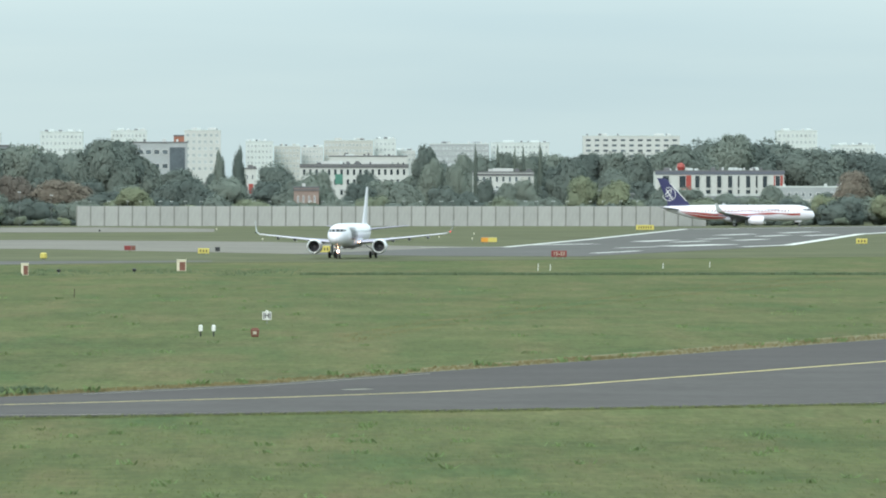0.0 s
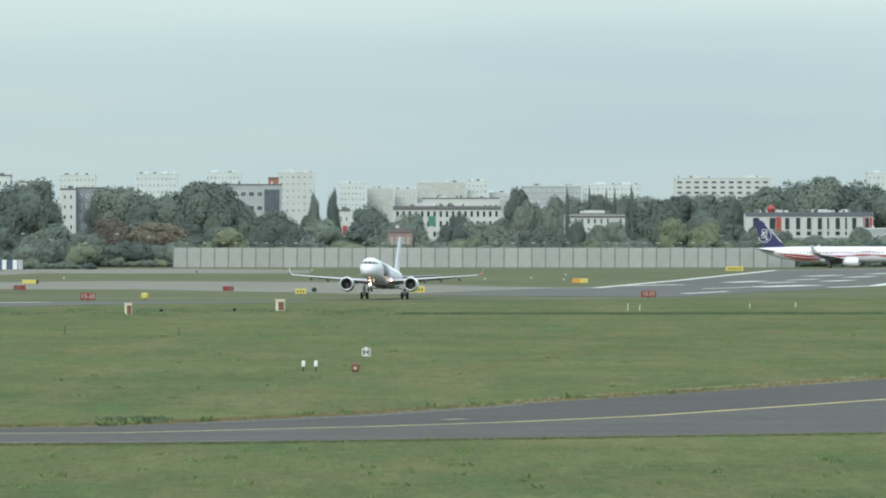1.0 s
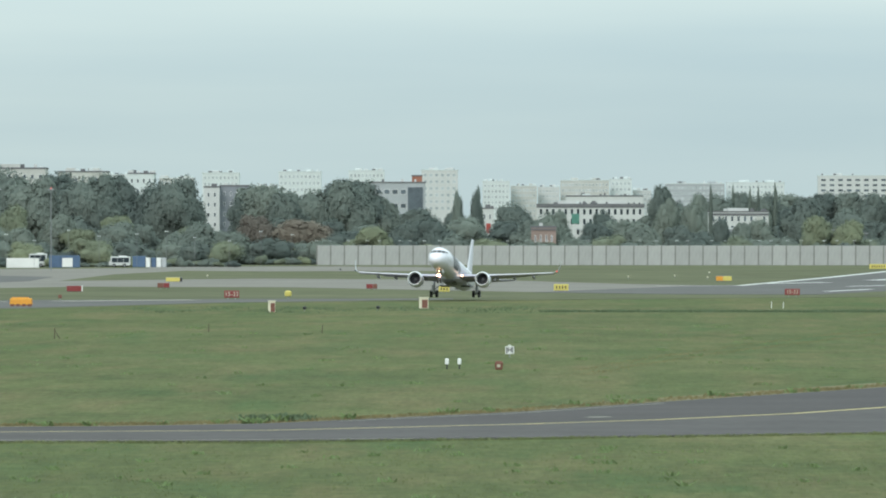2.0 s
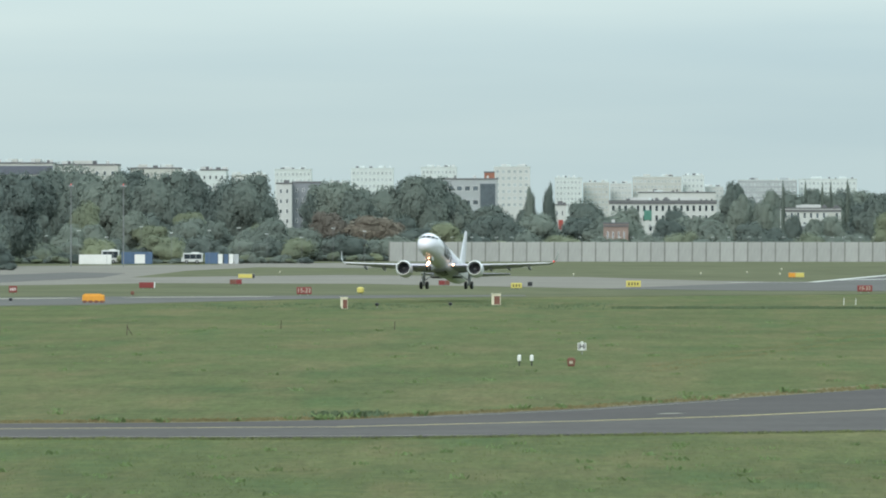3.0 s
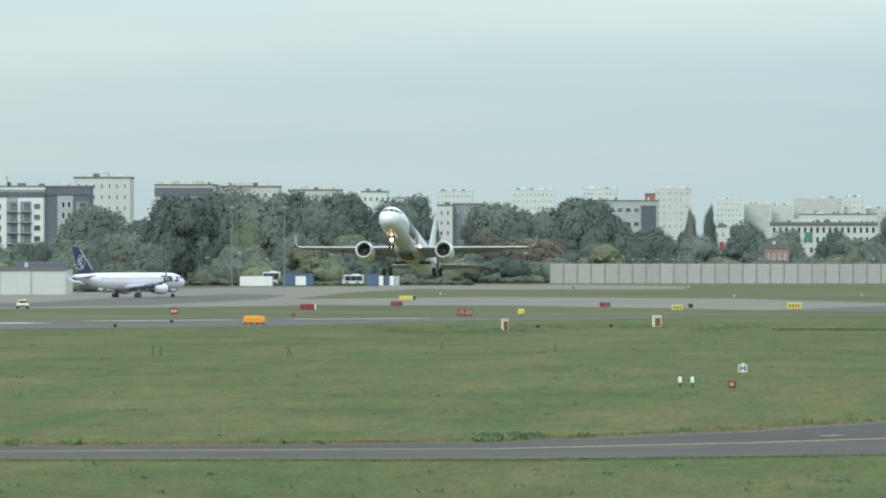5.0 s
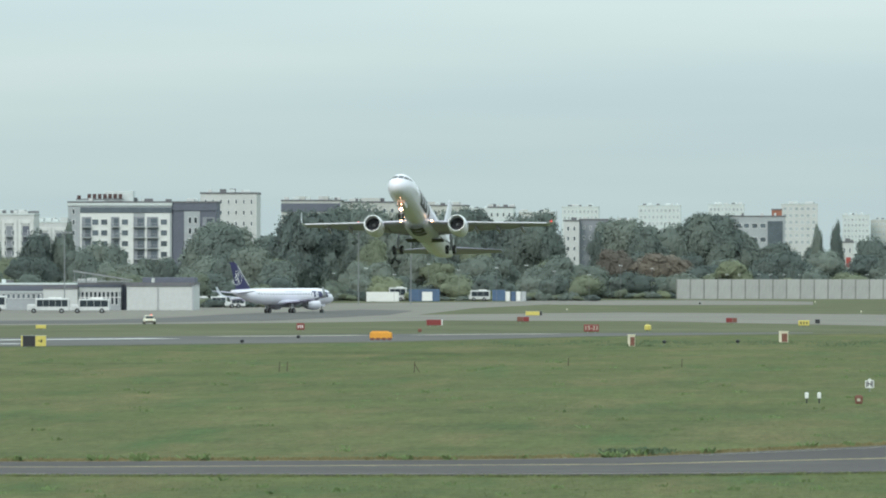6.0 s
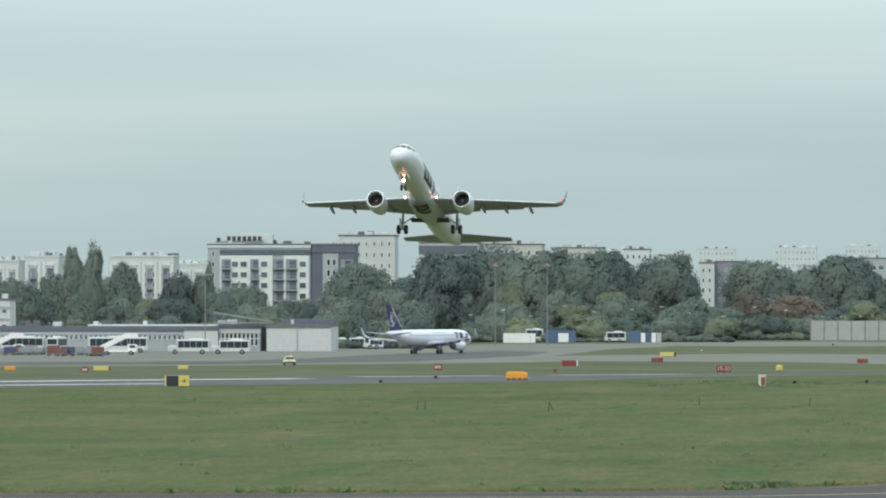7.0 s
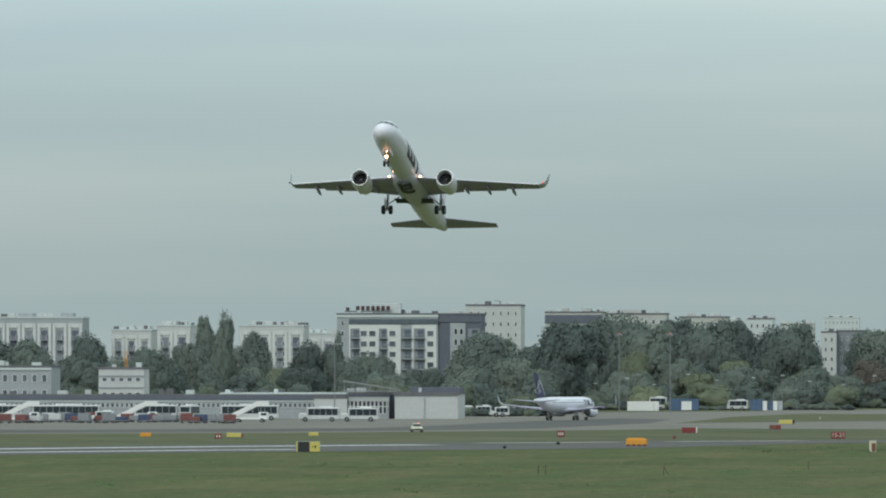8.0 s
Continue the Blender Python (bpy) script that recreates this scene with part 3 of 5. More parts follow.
def building(label, b0, b1, top, d, depth=14, material=None, rz=0.0, storeys=4, cols=10, win=(0.5, 0.5), base=0.0, category="building",
             penthouse=0, bands=(), accents=(), bays=(), roof=None, rail=False, vents=4, pane=None, seed=1):
    """A block between two bearings. bands: (height share, thickness, material); accents and bays: (x share, width share, z share, height share, material)."""
    rng = random.Random(seed + int(b0))
    h, w = rise(top, d), (b1 - b0) * d / F
    t = thing("apartment_building" if category == "apartment" else "house" if category == "house" else "building", label, category, spot((b0 + b1) / 2, d=d), rz)
    bm = B()
    box(bm, (0, depth / 2, h / 2), (w, depth, h))
    part("wall", bm, material or PLASTER_PALE, t)
    bm = B()
    for x0, y0, sx, sy in ((0, 0.0, w + 0.3, 0.3), (0, depth, w + 0.3, 0.3), (-w / 2, depth / 2, 0.3, depth), (w / 2, depth / 2, 0.3, depth)):
        box(bm, (x0, y0, h + 0.2), (sx, sy, 0.45))
    box(bm, (0, depth / 2, h + 0.03), (w - 0.3, depth - 0.3, 0.08))
    ro = part("roof", bm, roof or ROOF, t)
    for i in range(vents):
        bm = B()
        s = rng.uniform(0.6, 2.2)
        box(bm, (rng.uniform(-0.46, 0.46) * w, rng.uniform(1, depth - 1), h + 0.6), (s, s, rng.uniform(0.8, 1.9)), bevel=0.05)
        part("chimney", bm, rng.choice((PLASTER_PALE, ROOF, PLASTER_WHITE)), ro)
    for i in range(penthouse):
        bm = B()
        x = (i + 0.5) / penthouse - 0.5 + rng.uniform(-0.06, 0.06)
        box(bm, (x * w, depth * 0.55, h + 0.75), (w / penthouse * rng.uniform(0.15, 0.4), depth * 0.5, 1.5), bevel=0.05)
        part("roof_house", bm, material or PLASTER_PALE, ro)
    for z, th, m in bands:
        bm = B()
        box(bm, (0, -0.06, z * h), (w + 0.2, 0.35, th))
        part("cornice", bm, m, t)
    for n, group in (("facade_panel", accents), ("balcony_bay", bays)):
        for x, sw, z, sh, m in group:
            bm = B()
            if n == "facade_panel":
                box(bm, ((x - 0.5) * w, -0.1, z * h), (sw * w, 0.3, sh * h))
                part(n, bm, m, t)
            else:
                box(bm, ((x - 0.5) * w, -0.03, z * h), (sw * w, 0.1, sh * h))
                bay = part(n, bm, m, t)
                fl = max(1, round(sh * h / 3))
                for k in range(fl):
                    bm = B()
                    zz = z * h - sh * h / 2 + k * sh * h / fl
                    box(bm, ((x - 0.5) * w, -0.75, zz + 0.1), (sw * w * 0.94, 1.4, 0.2))
                    for xs_ in range(7):
                        rod(bm, ((x - 0.5) * w + sw * w * 0.93 * (xs_ / 6 - 0.5), -1.4, zz + 0.2), ((x - 0.5) * w + sw * w * 0.93 * (xs_ / 6 - 0.5), -1.4, zz + 1.15), 0.04, 4)
                    box(bm, ((x - 0.5) * w, -1.4, zz + 1.15), (sw * w * 0.94, 0.07, 0.07))
                    part("balcony", bm, PLASTER_GREY, bay)
    if cols:
        facade_windows(t, -w / 2 + 0.4, w / 2 - 0.4, base * h + 0.2, h - 0.7, cols, storeys, 0.0, *win, pane=pane)
    return t


DG = PLASTER_DARK
# big grey and white block with framed bays behind the apron
BLOCK_D, B0, B1 = 2300, -1422, -1237
wd = (B1 - B0) * BLOCK_D / F
ap = building("large grey apartment block with white framed bays and balconies", B0, B1, 101, BLOCK_D, 16, PLASTER_GREY, 0, 8, 0, category="apartment", vents=12, penthouse=0,
              bands=((0.985, 0.7, PLASTER_PALE),),
              accents=((0.3755, 0.513, 0.45, 0.88, BAY_WHITE), (0.8625, 0.243, 0.45, 0.88, BAY_WHITE), (0.56, 0.88, 0.925, 0.055, PANE)))


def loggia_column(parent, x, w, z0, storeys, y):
    """Grey panels imitate recess shade, with a balcony slab and rail at each storey."""
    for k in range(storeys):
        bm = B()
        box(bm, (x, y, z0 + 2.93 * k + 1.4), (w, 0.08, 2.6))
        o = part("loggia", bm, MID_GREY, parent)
        bm = B()
        box(bm, (x, y - 0.55, z0 + 2.93 * k), (w, 1.1, 0.22))
        part("balcony", bm, PLASTER_GREY, o)
        bm = B()
        box(bm, (x, y - 1.06, z0 + 2.93 * k + 1.0), (w, 0.06, 0.07))
        for q in range(6):
            rod(bm, (x + w * (q / 5 - 0.5) * 0.96, y - 1.06, z0 + 2.93 * k + 0.1), (x + w * (q / 5 - 0.5) * 0.96, y - 1.06, z0 + 2.93 * k + 1.0), 0.035, 4)
        part("rail", bm, PLASTER_GREY, o)
        bm = B()
        box(bm, (x + w * 0.12, y - 0.07, z0 + 2.93 * k + 1.3), (w * 0.55, 0.06, 2.0))
        part("balcony_door", bm, PANE, o)


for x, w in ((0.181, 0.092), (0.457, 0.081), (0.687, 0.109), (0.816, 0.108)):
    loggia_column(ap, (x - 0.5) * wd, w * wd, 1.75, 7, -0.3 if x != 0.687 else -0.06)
for x in (0.265, 0.351, 0.55, 0.925):
    facade_windows(ap, (x - 0.035 - 0.5) * wd, (x + 0.035 - 0.5) * wd, 1.6, 22.1, 1, 7, -0.27, 0.95, 0.55, pane=PANE)
facade_windows(ap, -0.49 * wd, (0.1 - 0.5) * wd, 1.6, 25.0, 1, 8, -0.02, 0.3, 0.5, pane=PANE)
for i in range(9):
    if i != 1:
        bm = B()
        box(bm, ((0.1 + 0.05 * i - 0.5) * wd, 2.0, 27.7 if i else 27.5), (1.0, 0.3, 1.25 if i else 0.9), bevel=0.05)
        part("roof_letter", bm, MAROON, ap, "dark red plain roof lettering block")
bm = B()
box(bm, ((0.3 - 0.5) * wd, 2.3, 26.8), (0.46 * wd, 0.2, 0.5))
part("roof_rail", bm, STEEL, ap)
bm = B()
box(bm, ((0.48 - 0.5) * wd, 6.0, 27.6), (0.28 * wd, 5.0, 3.0), bevel=0.06)
part("roof_house", bm, PLASTER_PALE, ap)
# dark cantilevered corner with set-back grey terraces
corner = building("dark clad corner of the apartment block with terraces", -1236, -1158, 101, BLOCK_D + 0.6, 14, DG, 0, 8, 0, category="apartment", vents=3,
                  accents=((0.45, 0.36, 0.55, 0.72, PLASTER_GREY), (0.5, 1.03, 0.955, 0.07, DG)))
cw = 78 * BLOCK_D / F
facade_windows(corner, -0.16 * cw, 0.1 * cw, 8.0, 22.6, 2, 5, -0.27, 0.6, 0.6, pane=GLASS)
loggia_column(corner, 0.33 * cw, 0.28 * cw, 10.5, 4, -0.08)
building("white plastered apartment tower with few windows", -1186, -1086, 117, 2420, 16, PLASTER_WHITE, 0, 9, 7, (0.3, 0.42), category="apartment", vents=7)
building("long apartment block with dark top storey", -1042, -938, 104, 2560, 16, PLASTER_BEIGE, 0, 8, 7, (0.4, 0.4), category="apartment", vents=9, bands=((0.93, 2.6, DG),), penthouse=2)
building("beige apartment block behind the wood", -937, -822, 101, 2575, 16, PLASTER_BEIGE, 0, 8, 8, (0.4, 0.4), category="apartment", vents=10, penthouse=1)
building("low pale apartment row among the trees", -800, -712, 95, 2900, 16, PLASTER_BEIGE, 0, 8, 7, (0.4, 0.4), category="apartment", vents=9, penthouse=2)
building("low pale apartment row among the trees", -676, -630, 92, 2930, 16, PLASTER_PALE, 0, 8, 4, (0.4, 0.4), category="apartment", vents=5)
for b0, b1, tp, k in ((-2340, -2130, 92, 0), (-2115, -1888, 95, 1), (-1835, -1762, 72, 2), (-1752, -1690, 80, 3), (-1600, -1482, 80, 4), (-1478, -1424, 66, 5)):
    n_ = max(2, round((b1 - b0) / 27))
    building("white apartment house with grey framed balconies", b0, b1, tp, 2350 + 25 * k, 15, PLASTER_GREY if k in (0, 1) else PLASTER_WHITE, 0, 4, n_ * 2, (0.34, 0.5), base=0.45,
             category="apartment", vents=16, penthouse=3, seed=k, roof=PLASTER_PALE,
             accents=tuple(((i + e) / n_, 0.17 / n_, 0.47, 0.94, BAY_WHITE) for i in range(n_) for e in (0.14, 0.86)) + tuple(((i + 0.5) / n_, 0.6 / n_, 0.915, 0.05, BAY_WHITE) for i in range(n_)),
             bays=tuple(((i + 0.5) / n_, 0.4 / n_, 0.46, 0.8, (MID_GREY, DG)[i % 2]) for i in range(n_)))
building("white narrow house with three rows of windows", -541, -514, 68, 2560, 12, PLASTER_WHITE, 0, 7, 2, (0.4, 0.45), category="house", vents=1)
building("dark grey house wing with flat roof", -513, -462, 70, 2565, 12, MID_GREY, 0, 7, 4, (0.3, 0.4), category="house", vents=2)
building("grey office building with dark glass corner", -270, -150, 76, 3000, 18, PLASTER_GREY, 0, 5, 8, (0.7, 0.35), vents=3, category="office",
         accents=((0.86, 0.22, 0.72, 0.44, PANE),))
b = building("red plant room standing behind the office roof", -173, -155, 88, 3022, 6, BRICK, 0, 1, 0, vents=0, category="plant room")
# low houses behind the wall
building("white two-storey terrace with flat roofs and green panels", 48, 238, 37, 3100, 14, PLASTER_WHITE, 0, 3, 17, (0.5, 0.62), base=0.35, vents=12, pane=GLASS, category="house", penthouse=2,
         bands=((0.97, 0.9, ROOF), (0.5, 0.3, PLASTER_GREY)), accents=((0.36, 0.07, 0.72, 0.2, GREEN_PANEL), (0.34, 0.05, 0.42, 0.3, PLASTER_WHITE)))
building("white house set back above the terrace", 100, 236, 52, 3300, 12, PLASTER_WHITE, 0, 5, 14, (0.4, 0.3), vents=8, category="house")
building("small white house among trees", -60, -28, 30, 2800, 10, PLASTER_WHITE, 0, 4, 3, (0.35, 0.45), category="house", vents=2, accents=((0.7, 0.25, 0.6, 0.2, RED),))
building("low brick shed with beige plaster", 38, 82, -3, 2282, 5, HAZED_BRICK, 0, 2, 4, (0.3, 0.4), category="shed", vents=1, bands=((0.95, 0.35, ROOF),))
building("white house with beige panels and flat roof", 352, 458, 24, 3000, 12, PLASTER_WHITE, 0, 3, 9, (0.45, 0.6), base=0.3, category="house", vents=6, penthouse=1,
         bands=((0.95, 0.8, ROOF),), accents=((0.85, 0.12, 0.7, 0.4, PLASTER_BEIGE),))
building("grey shed with pale roof", 370, 420, -6, 2540, 10, PLASTER_GREY, 0, 2, 3, (0.4, 0.4), category="shed", vents=0, roof=PLASTER_PALE)
school = building("white modern school with tall dark windows and red panels", 672, 898, 26, 3000, 16, PLASTER_WHITE, 0, 1, 0, vents=22, category="building",
                  bands=((0.965, 1.1, DG), (0.47, 0.35, PLASTER_PALE)),
                  accents=((0.235, 0.085, 0.71, 0.4, RED), (0.955, 0.07, 0.71, 0.4, RED), (0.5, 0.97, 0.22, 0.44, MID_GREY), (0.36, 0.03, 0.22, 0.4, BRICK), (0.62, 0.02, 0.22, 0.4, BRICK)))
sw_, sh_ = 226 * 3000 / F, rise(26, 3000)
for x, w in ((0.08, 0.055), (0.21, 0.055), (0.325, 0.04), (0.41, 0.04), (0.495, 0.04), (0.58, 0.04), (0.645, 0.02), (0.72, 0.04), (0.785, 0.02), (0.85, 0.04), (0.95, 0.04)):
    for z0, z1 in ((0.62, 0.92), (0.49, 0.6)):
        facade_windows(school, (x - w / 2 - 0.5) * sw_, (x + w / 2 - 0.5) * sw_, z0 * sh_, z1 * sh_, 1, 1, -0.27, 0.96, 0.92, pane=GLASS)
bm = B()
lathe(bm, [(-1.5, 0.1), (-1.1, 1.1), (0, 1.5), (1.1, 1.1), (1.5, 0.1)], ((0.2 - 0.5) * sw_, 3, sh_ + 1.6), "z", 14, caps=True)
part("roof_ball", bm, RED, school, "round red roof sign")
building("grey low workshops with pale roofs", 885, 1040, -2, 2700, 14, PLASTER_GREY, 0, 3, 12, (0.4, 0.4), category="workshop", vents=6, roof=PLASTER_PALE, bands=((0.6, 0.6, PLASTER_WHITE),))
building("pale low workshops with yellow base", 985, 1120, -24, 2560, 12, PLASTER_BEIGE, 0, 2, 8, (0.5, 0.4), category="workshop", vents=2)
# distant housing estate; haze is put into its pale panes and plaster
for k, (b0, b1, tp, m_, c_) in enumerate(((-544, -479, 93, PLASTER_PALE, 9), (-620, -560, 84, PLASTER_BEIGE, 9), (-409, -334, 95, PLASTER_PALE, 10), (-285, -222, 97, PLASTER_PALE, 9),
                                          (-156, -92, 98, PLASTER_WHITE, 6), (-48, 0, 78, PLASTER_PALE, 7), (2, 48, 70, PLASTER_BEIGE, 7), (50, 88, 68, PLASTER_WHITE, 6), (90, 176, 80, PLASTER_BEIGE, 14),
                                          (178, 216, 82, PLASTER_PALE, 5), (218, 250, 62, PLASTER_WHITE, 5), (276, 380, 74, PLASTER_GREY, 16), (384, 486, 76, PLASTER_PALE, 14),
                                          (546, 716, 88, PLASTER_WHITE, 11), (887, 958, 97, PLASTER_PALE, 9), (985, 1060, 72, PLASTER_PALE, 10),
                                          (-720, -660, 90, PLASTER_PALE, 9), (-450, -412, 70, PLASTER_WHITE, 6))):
    building("distant prefabricated tower block in haze-paled colours" if tp > 79 else "distant pale apartment slab", b0, b1, tp, 4300 + 20 * k, 14, m_, 0, 5 if c_ == 11 else 6, c_, (0.6, 0.5),
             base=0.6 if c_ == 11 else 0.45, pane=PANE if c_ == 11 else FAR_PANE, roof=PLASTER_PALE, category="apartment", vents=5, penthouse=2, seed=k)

# terminal row along the apron
hall = building("long low terminal hall with a strip of windows", -2300, -1404, -48, 1740, 14, PLASTER_GREY, 0, 1, 100, (0.74, 0.42), base=0.3, category="terminal", vents=16, bands=((0.93, 0.9, DG), (0.78, 0.25, PLASTER_PALE)), roof=ROOF, pane=PANE)
bm = B()
box(bm, (38, 5, 5.3), (27, 8, 0.6), bevel=0.08)
part("roof_slab", bm, PLASTER_PALE, hall, "pale raised roof slab")
t = thing("radio_mast", "slim orange lattice mast behind the terminal", "mast", spot(-1812, d=1880))
for x in (-0.5, 0.5):
    bm = B()
    rod(bm, (x, 0, 0), (x * 0.4, 0, 15), 0.12, 5, 0.08)
    part("leg", bm, ORANGE, t)
for k in range(9):
    bm = B()
    rod(bm, (-0.48 + 0.03 * k, 0, 1.5 * k), (0.45 - 0.03 * k, 0, 1.5 * k + 1.5), 0.06, 4)
    part("brace", bm, ORANGE, t)
building("white hangar annex with flat roof", -1317, -1197, -44, 1735, 14, PLASTER_WHITE, 0, 1, 0, category="hangar", vents=2, bands=((0.97, 0.4, ROOF),), accents=((0.46, 0.006, 0.48, 0.94, PLASTER_GREY), (0.985, 0.03, 0.48, 0.94, PLASTER_GREY)))
building("glazed hangar hall with white framed window strips", -1403, -1328, -44, 1737, 12, PLASTER_GREY, 0, 1, 9, (0.8, 0.8), base=0.1, category="hangar", vents=2, pane=GLASS,
         bands=((0.94, 0.6, DG), (0.8, 1.0, PLASTER_WHITE), (0.5, 0.14, WHITE)))
# Added dark block where the gap between the hangars shows dark.
building("narrow dark block filling the gap between two hangars", -1327.5, -1317.5, -46, 1740, 10, DG, 0, 1, 0, category="hangar", vents=0)
building("plain white panel wall at the hall's end", -1466, -1405, -52, 1736, 3, PLASTER_WHITE, 0, 1, 0, category="hangar", vents=0)
building("white two-storey office on the terminal roof line", -1864, -1780, 2, 1790, 10, PLASTER_WHITE, 0, 3, 5, (0.6, 0.3), category="office", vents=2, bands=((0.86, 0.3, PLASTER_GREY), (0.62, 0.3, PLASTER_GREY)))
building("grey terminal block with tall entrance windows", -2250, -1952, 5, 1800, 16, PLASTER_GREY, 0, 2, 16, (0.5, 0.5), category="terminal", vents=9, base=0.3, bands=((0.97, 0.5, PLASTER_PALE),))
t = thing("roof_truss", "slanting steel lattice truss over the hangar", "roof", spot(-1362, d=1732))
bm = B()
box(bm, (0, 3, 7.15), (12.4, 0.5, 0.28), ry=0.155)
part("top_chord", bm, STEEL, t)
bm = B()
box(bm, (-0.4, 3, 5.95), (11.6, 0.4, 0.2))
part("bottom_chord", bm, STEEL, t)
for k in range(11):
    bm = B()
    x = -5.8 + 1.05 * k
    rod(bm, (x, 3, 5.95), (x + (0.9 if k % 2 else -0.1), 3, 7.1 - 0.155 * x), 0.07, 4)
    part("brace", bm, STEEL, t)
t = thing("hangar_roof_box", "dark raised roof monitor on posts", "roof", spot(-1240, d=1748))
bm = B()
box(bm, (0, 0, 6.2), (11, 6, 1.1), bevel=0.1)
part("roof_panel", bm, DG, t)
for x in (-4.5, 4.5):
    bm = B()
    rod(bm, (x, 0, 0), (x, 0, 6), 0.15)
    part("post", bm, STEEL, t)

# ---- aircraft ----


class Hull:
    """A fuselage with the nose at s = 0 and the tail at s = length; nose towards -Y."""

    def __init__(self, length, r, zc, gear):
        self.length, self.r, self.zc, self.gear = length, r, zc, gear
        L = length
        self.st = [(0, 0.03, -0.33), (0.1, 0.23, -0.33), (0.4, 0.44, -0.29), (0.9, 0.62, -0.22), (1.6, 0.78, -0.14), (2.4, 0.89, -0.075), (3.4, 0.955, -0.03), (4.6, 0.99, -0.01), (6.2, 1, 0),
                   (0.45 * L, 1, 0), (0.66 * L, 1, 0), (0.74 * L, 0.94, 0.05), (0.81 * L, 0.81, 0.16), (0.88 * L, 0.6, 0.33), (0.94 * L, 0.4, 0.5), (0.98 * L, 0.24, 0.6), (L, 0.1, 0.66)]

    def at(self, s, ang, off=0.0):
        """Surface point; ang in degrees from the top towards +X."""
        st = self.st
        for a, b in zip(st, st[1:]):
            if s <= b[0]:
                break
        k = (s - a[0]) / (b[0] - a[0])
        k = min(max(k, 0), 1)
        rr = (a[1] + (b[1] - a[1]) * k) * self.r + off
        zz = self.zc + (a[2] + (b[2] - a[2]) * k) * self.r
        w = radians(ang)
        return Vector((rr * math.sin(w), s - self.gear, zz + rr * 1.06 * math.cos(w)))

    def skin(self):
        L = self.length
        ss = sorted({x[0] for x in self.st} | {L * k / 30 for k in range(5, 30)} | {0.25, 0.7, 1.4, 2.2, 3.2, 4.3})
        return rings(B(), [[self.at(s, a * 12) for a in range(30)] for s in ss])

    def nose_pane(self, x0, x1, z0, z1, z2, z3, off=0.025, n=5):
        """Glazing seen from ahead: between x0 and x1, from the sill (z0 to z1) up to the head (z2 to z3), in radii about the axis."""
        bm = B()
        g = []
        for i in range(n + 1):
            k, row = i / n, []
            for j in range(n + 1):
                x = (x0 + (x1 - x0) * k) * self.r
                lo_z, hi_z = z0 + (z1 - z0) * k, z2 + (z3 - z2) * k
                z = self.zc + (lo_z + (hi_z - lo_z) * j / n) * self.r
                lo, hi = 0.0, 8.0
                for _ in range(30):
                    s = (lo + hi) / 2
                    top, low = self.at(s, 0), self.at(s, 180)
                    half, mid = (top.z - low.z) / 2, (top.z + low.z) / 2
                    if (x / (half / 1.06)) ** 2 + ((z - mid) / half) ** 2 < 1:
                        hi = s
                    else:
                        lo = s
                row.append(bm.verts.new((x * 1.01, hi - self.gear - off, z + 0.01)))
            g.append(row)
        for i in range(n):
            for j in range(n):
                bm.faces.new((g[i][j], g[i + 1][j], g[i + 1][j + 1], g[i][j + 1]))
        return bm

    def patch(self, s0, s1, a0, a1, off=0.015, ns=6, na=5, shift=None):
        bm = B()
        g = [[bm.verts.new(self.at(s0 + (s1 - s0) * i / ns + (shift(j / na) if shift else 0), a0 + (a1 - a0) * j / na, off)) for j in range(na + 1)] for i in range(ns + 1)]
        for i in range(ns):
            for j in range(na):
                bm.faces.new((g[i][j], g[i][j + 1], g[i + 1][j + 1], g[i + 1][j]))
        return bm


def foil(c, chord, thick, n=8):
    """An aerofoil loop in the YZ plane, leading edge at c."""
    up, lo = [], []
    for i in range(n + 1):
        k = (1 - math.cos(math.pi * i / n)) / 2
        y = 5 * thick * (0.2969 * math.sqrt(k) - 0.126 * k - 0.3516 * k * k + 0.2843 * k ** 3 - 0.1 * k ** 4)
        up.append(Vector(c) + Vector((0, k * chord, y * chord * 1.1)))
        lo.append(Vector(c) + Vector((0, k * chord, -y * chord * 0.85)))
    return up + lo[-2:0:-1]


def side_loops(bm, secs, sx):
    return rings(bm, [[Vector((sx * p.x, p.y, p.z)) for p in foil(c, ch, th)] for c, ch, th in secs])


def wheel(parent, x, y, r, w):
    bm = B()
    lathe(bm, [(-w / 2, r * 0.55), (-w / 2, r * 0.9), (-w / 3, r), (w / 3, r), (w / 2, r * 0.9), (w / 2, r * 0.55)], (x, y, r), "x", 18)
    ty = part("tyre", bm, RUBBER, parent, smooth=True)
    bm = B()
    lathe(bm, [(-w * 0.42, 0.02), (-w * 0.42, r * 0.5), (-w * 0.5, r * 0.57), (w * 0.5, r * 0.57), (w * 0.42, r * 0.5), (w * 0.42, 0.02)], (x, y, r), "x", 14, caps=True)
    part("rim", bm, STEEL, ty)


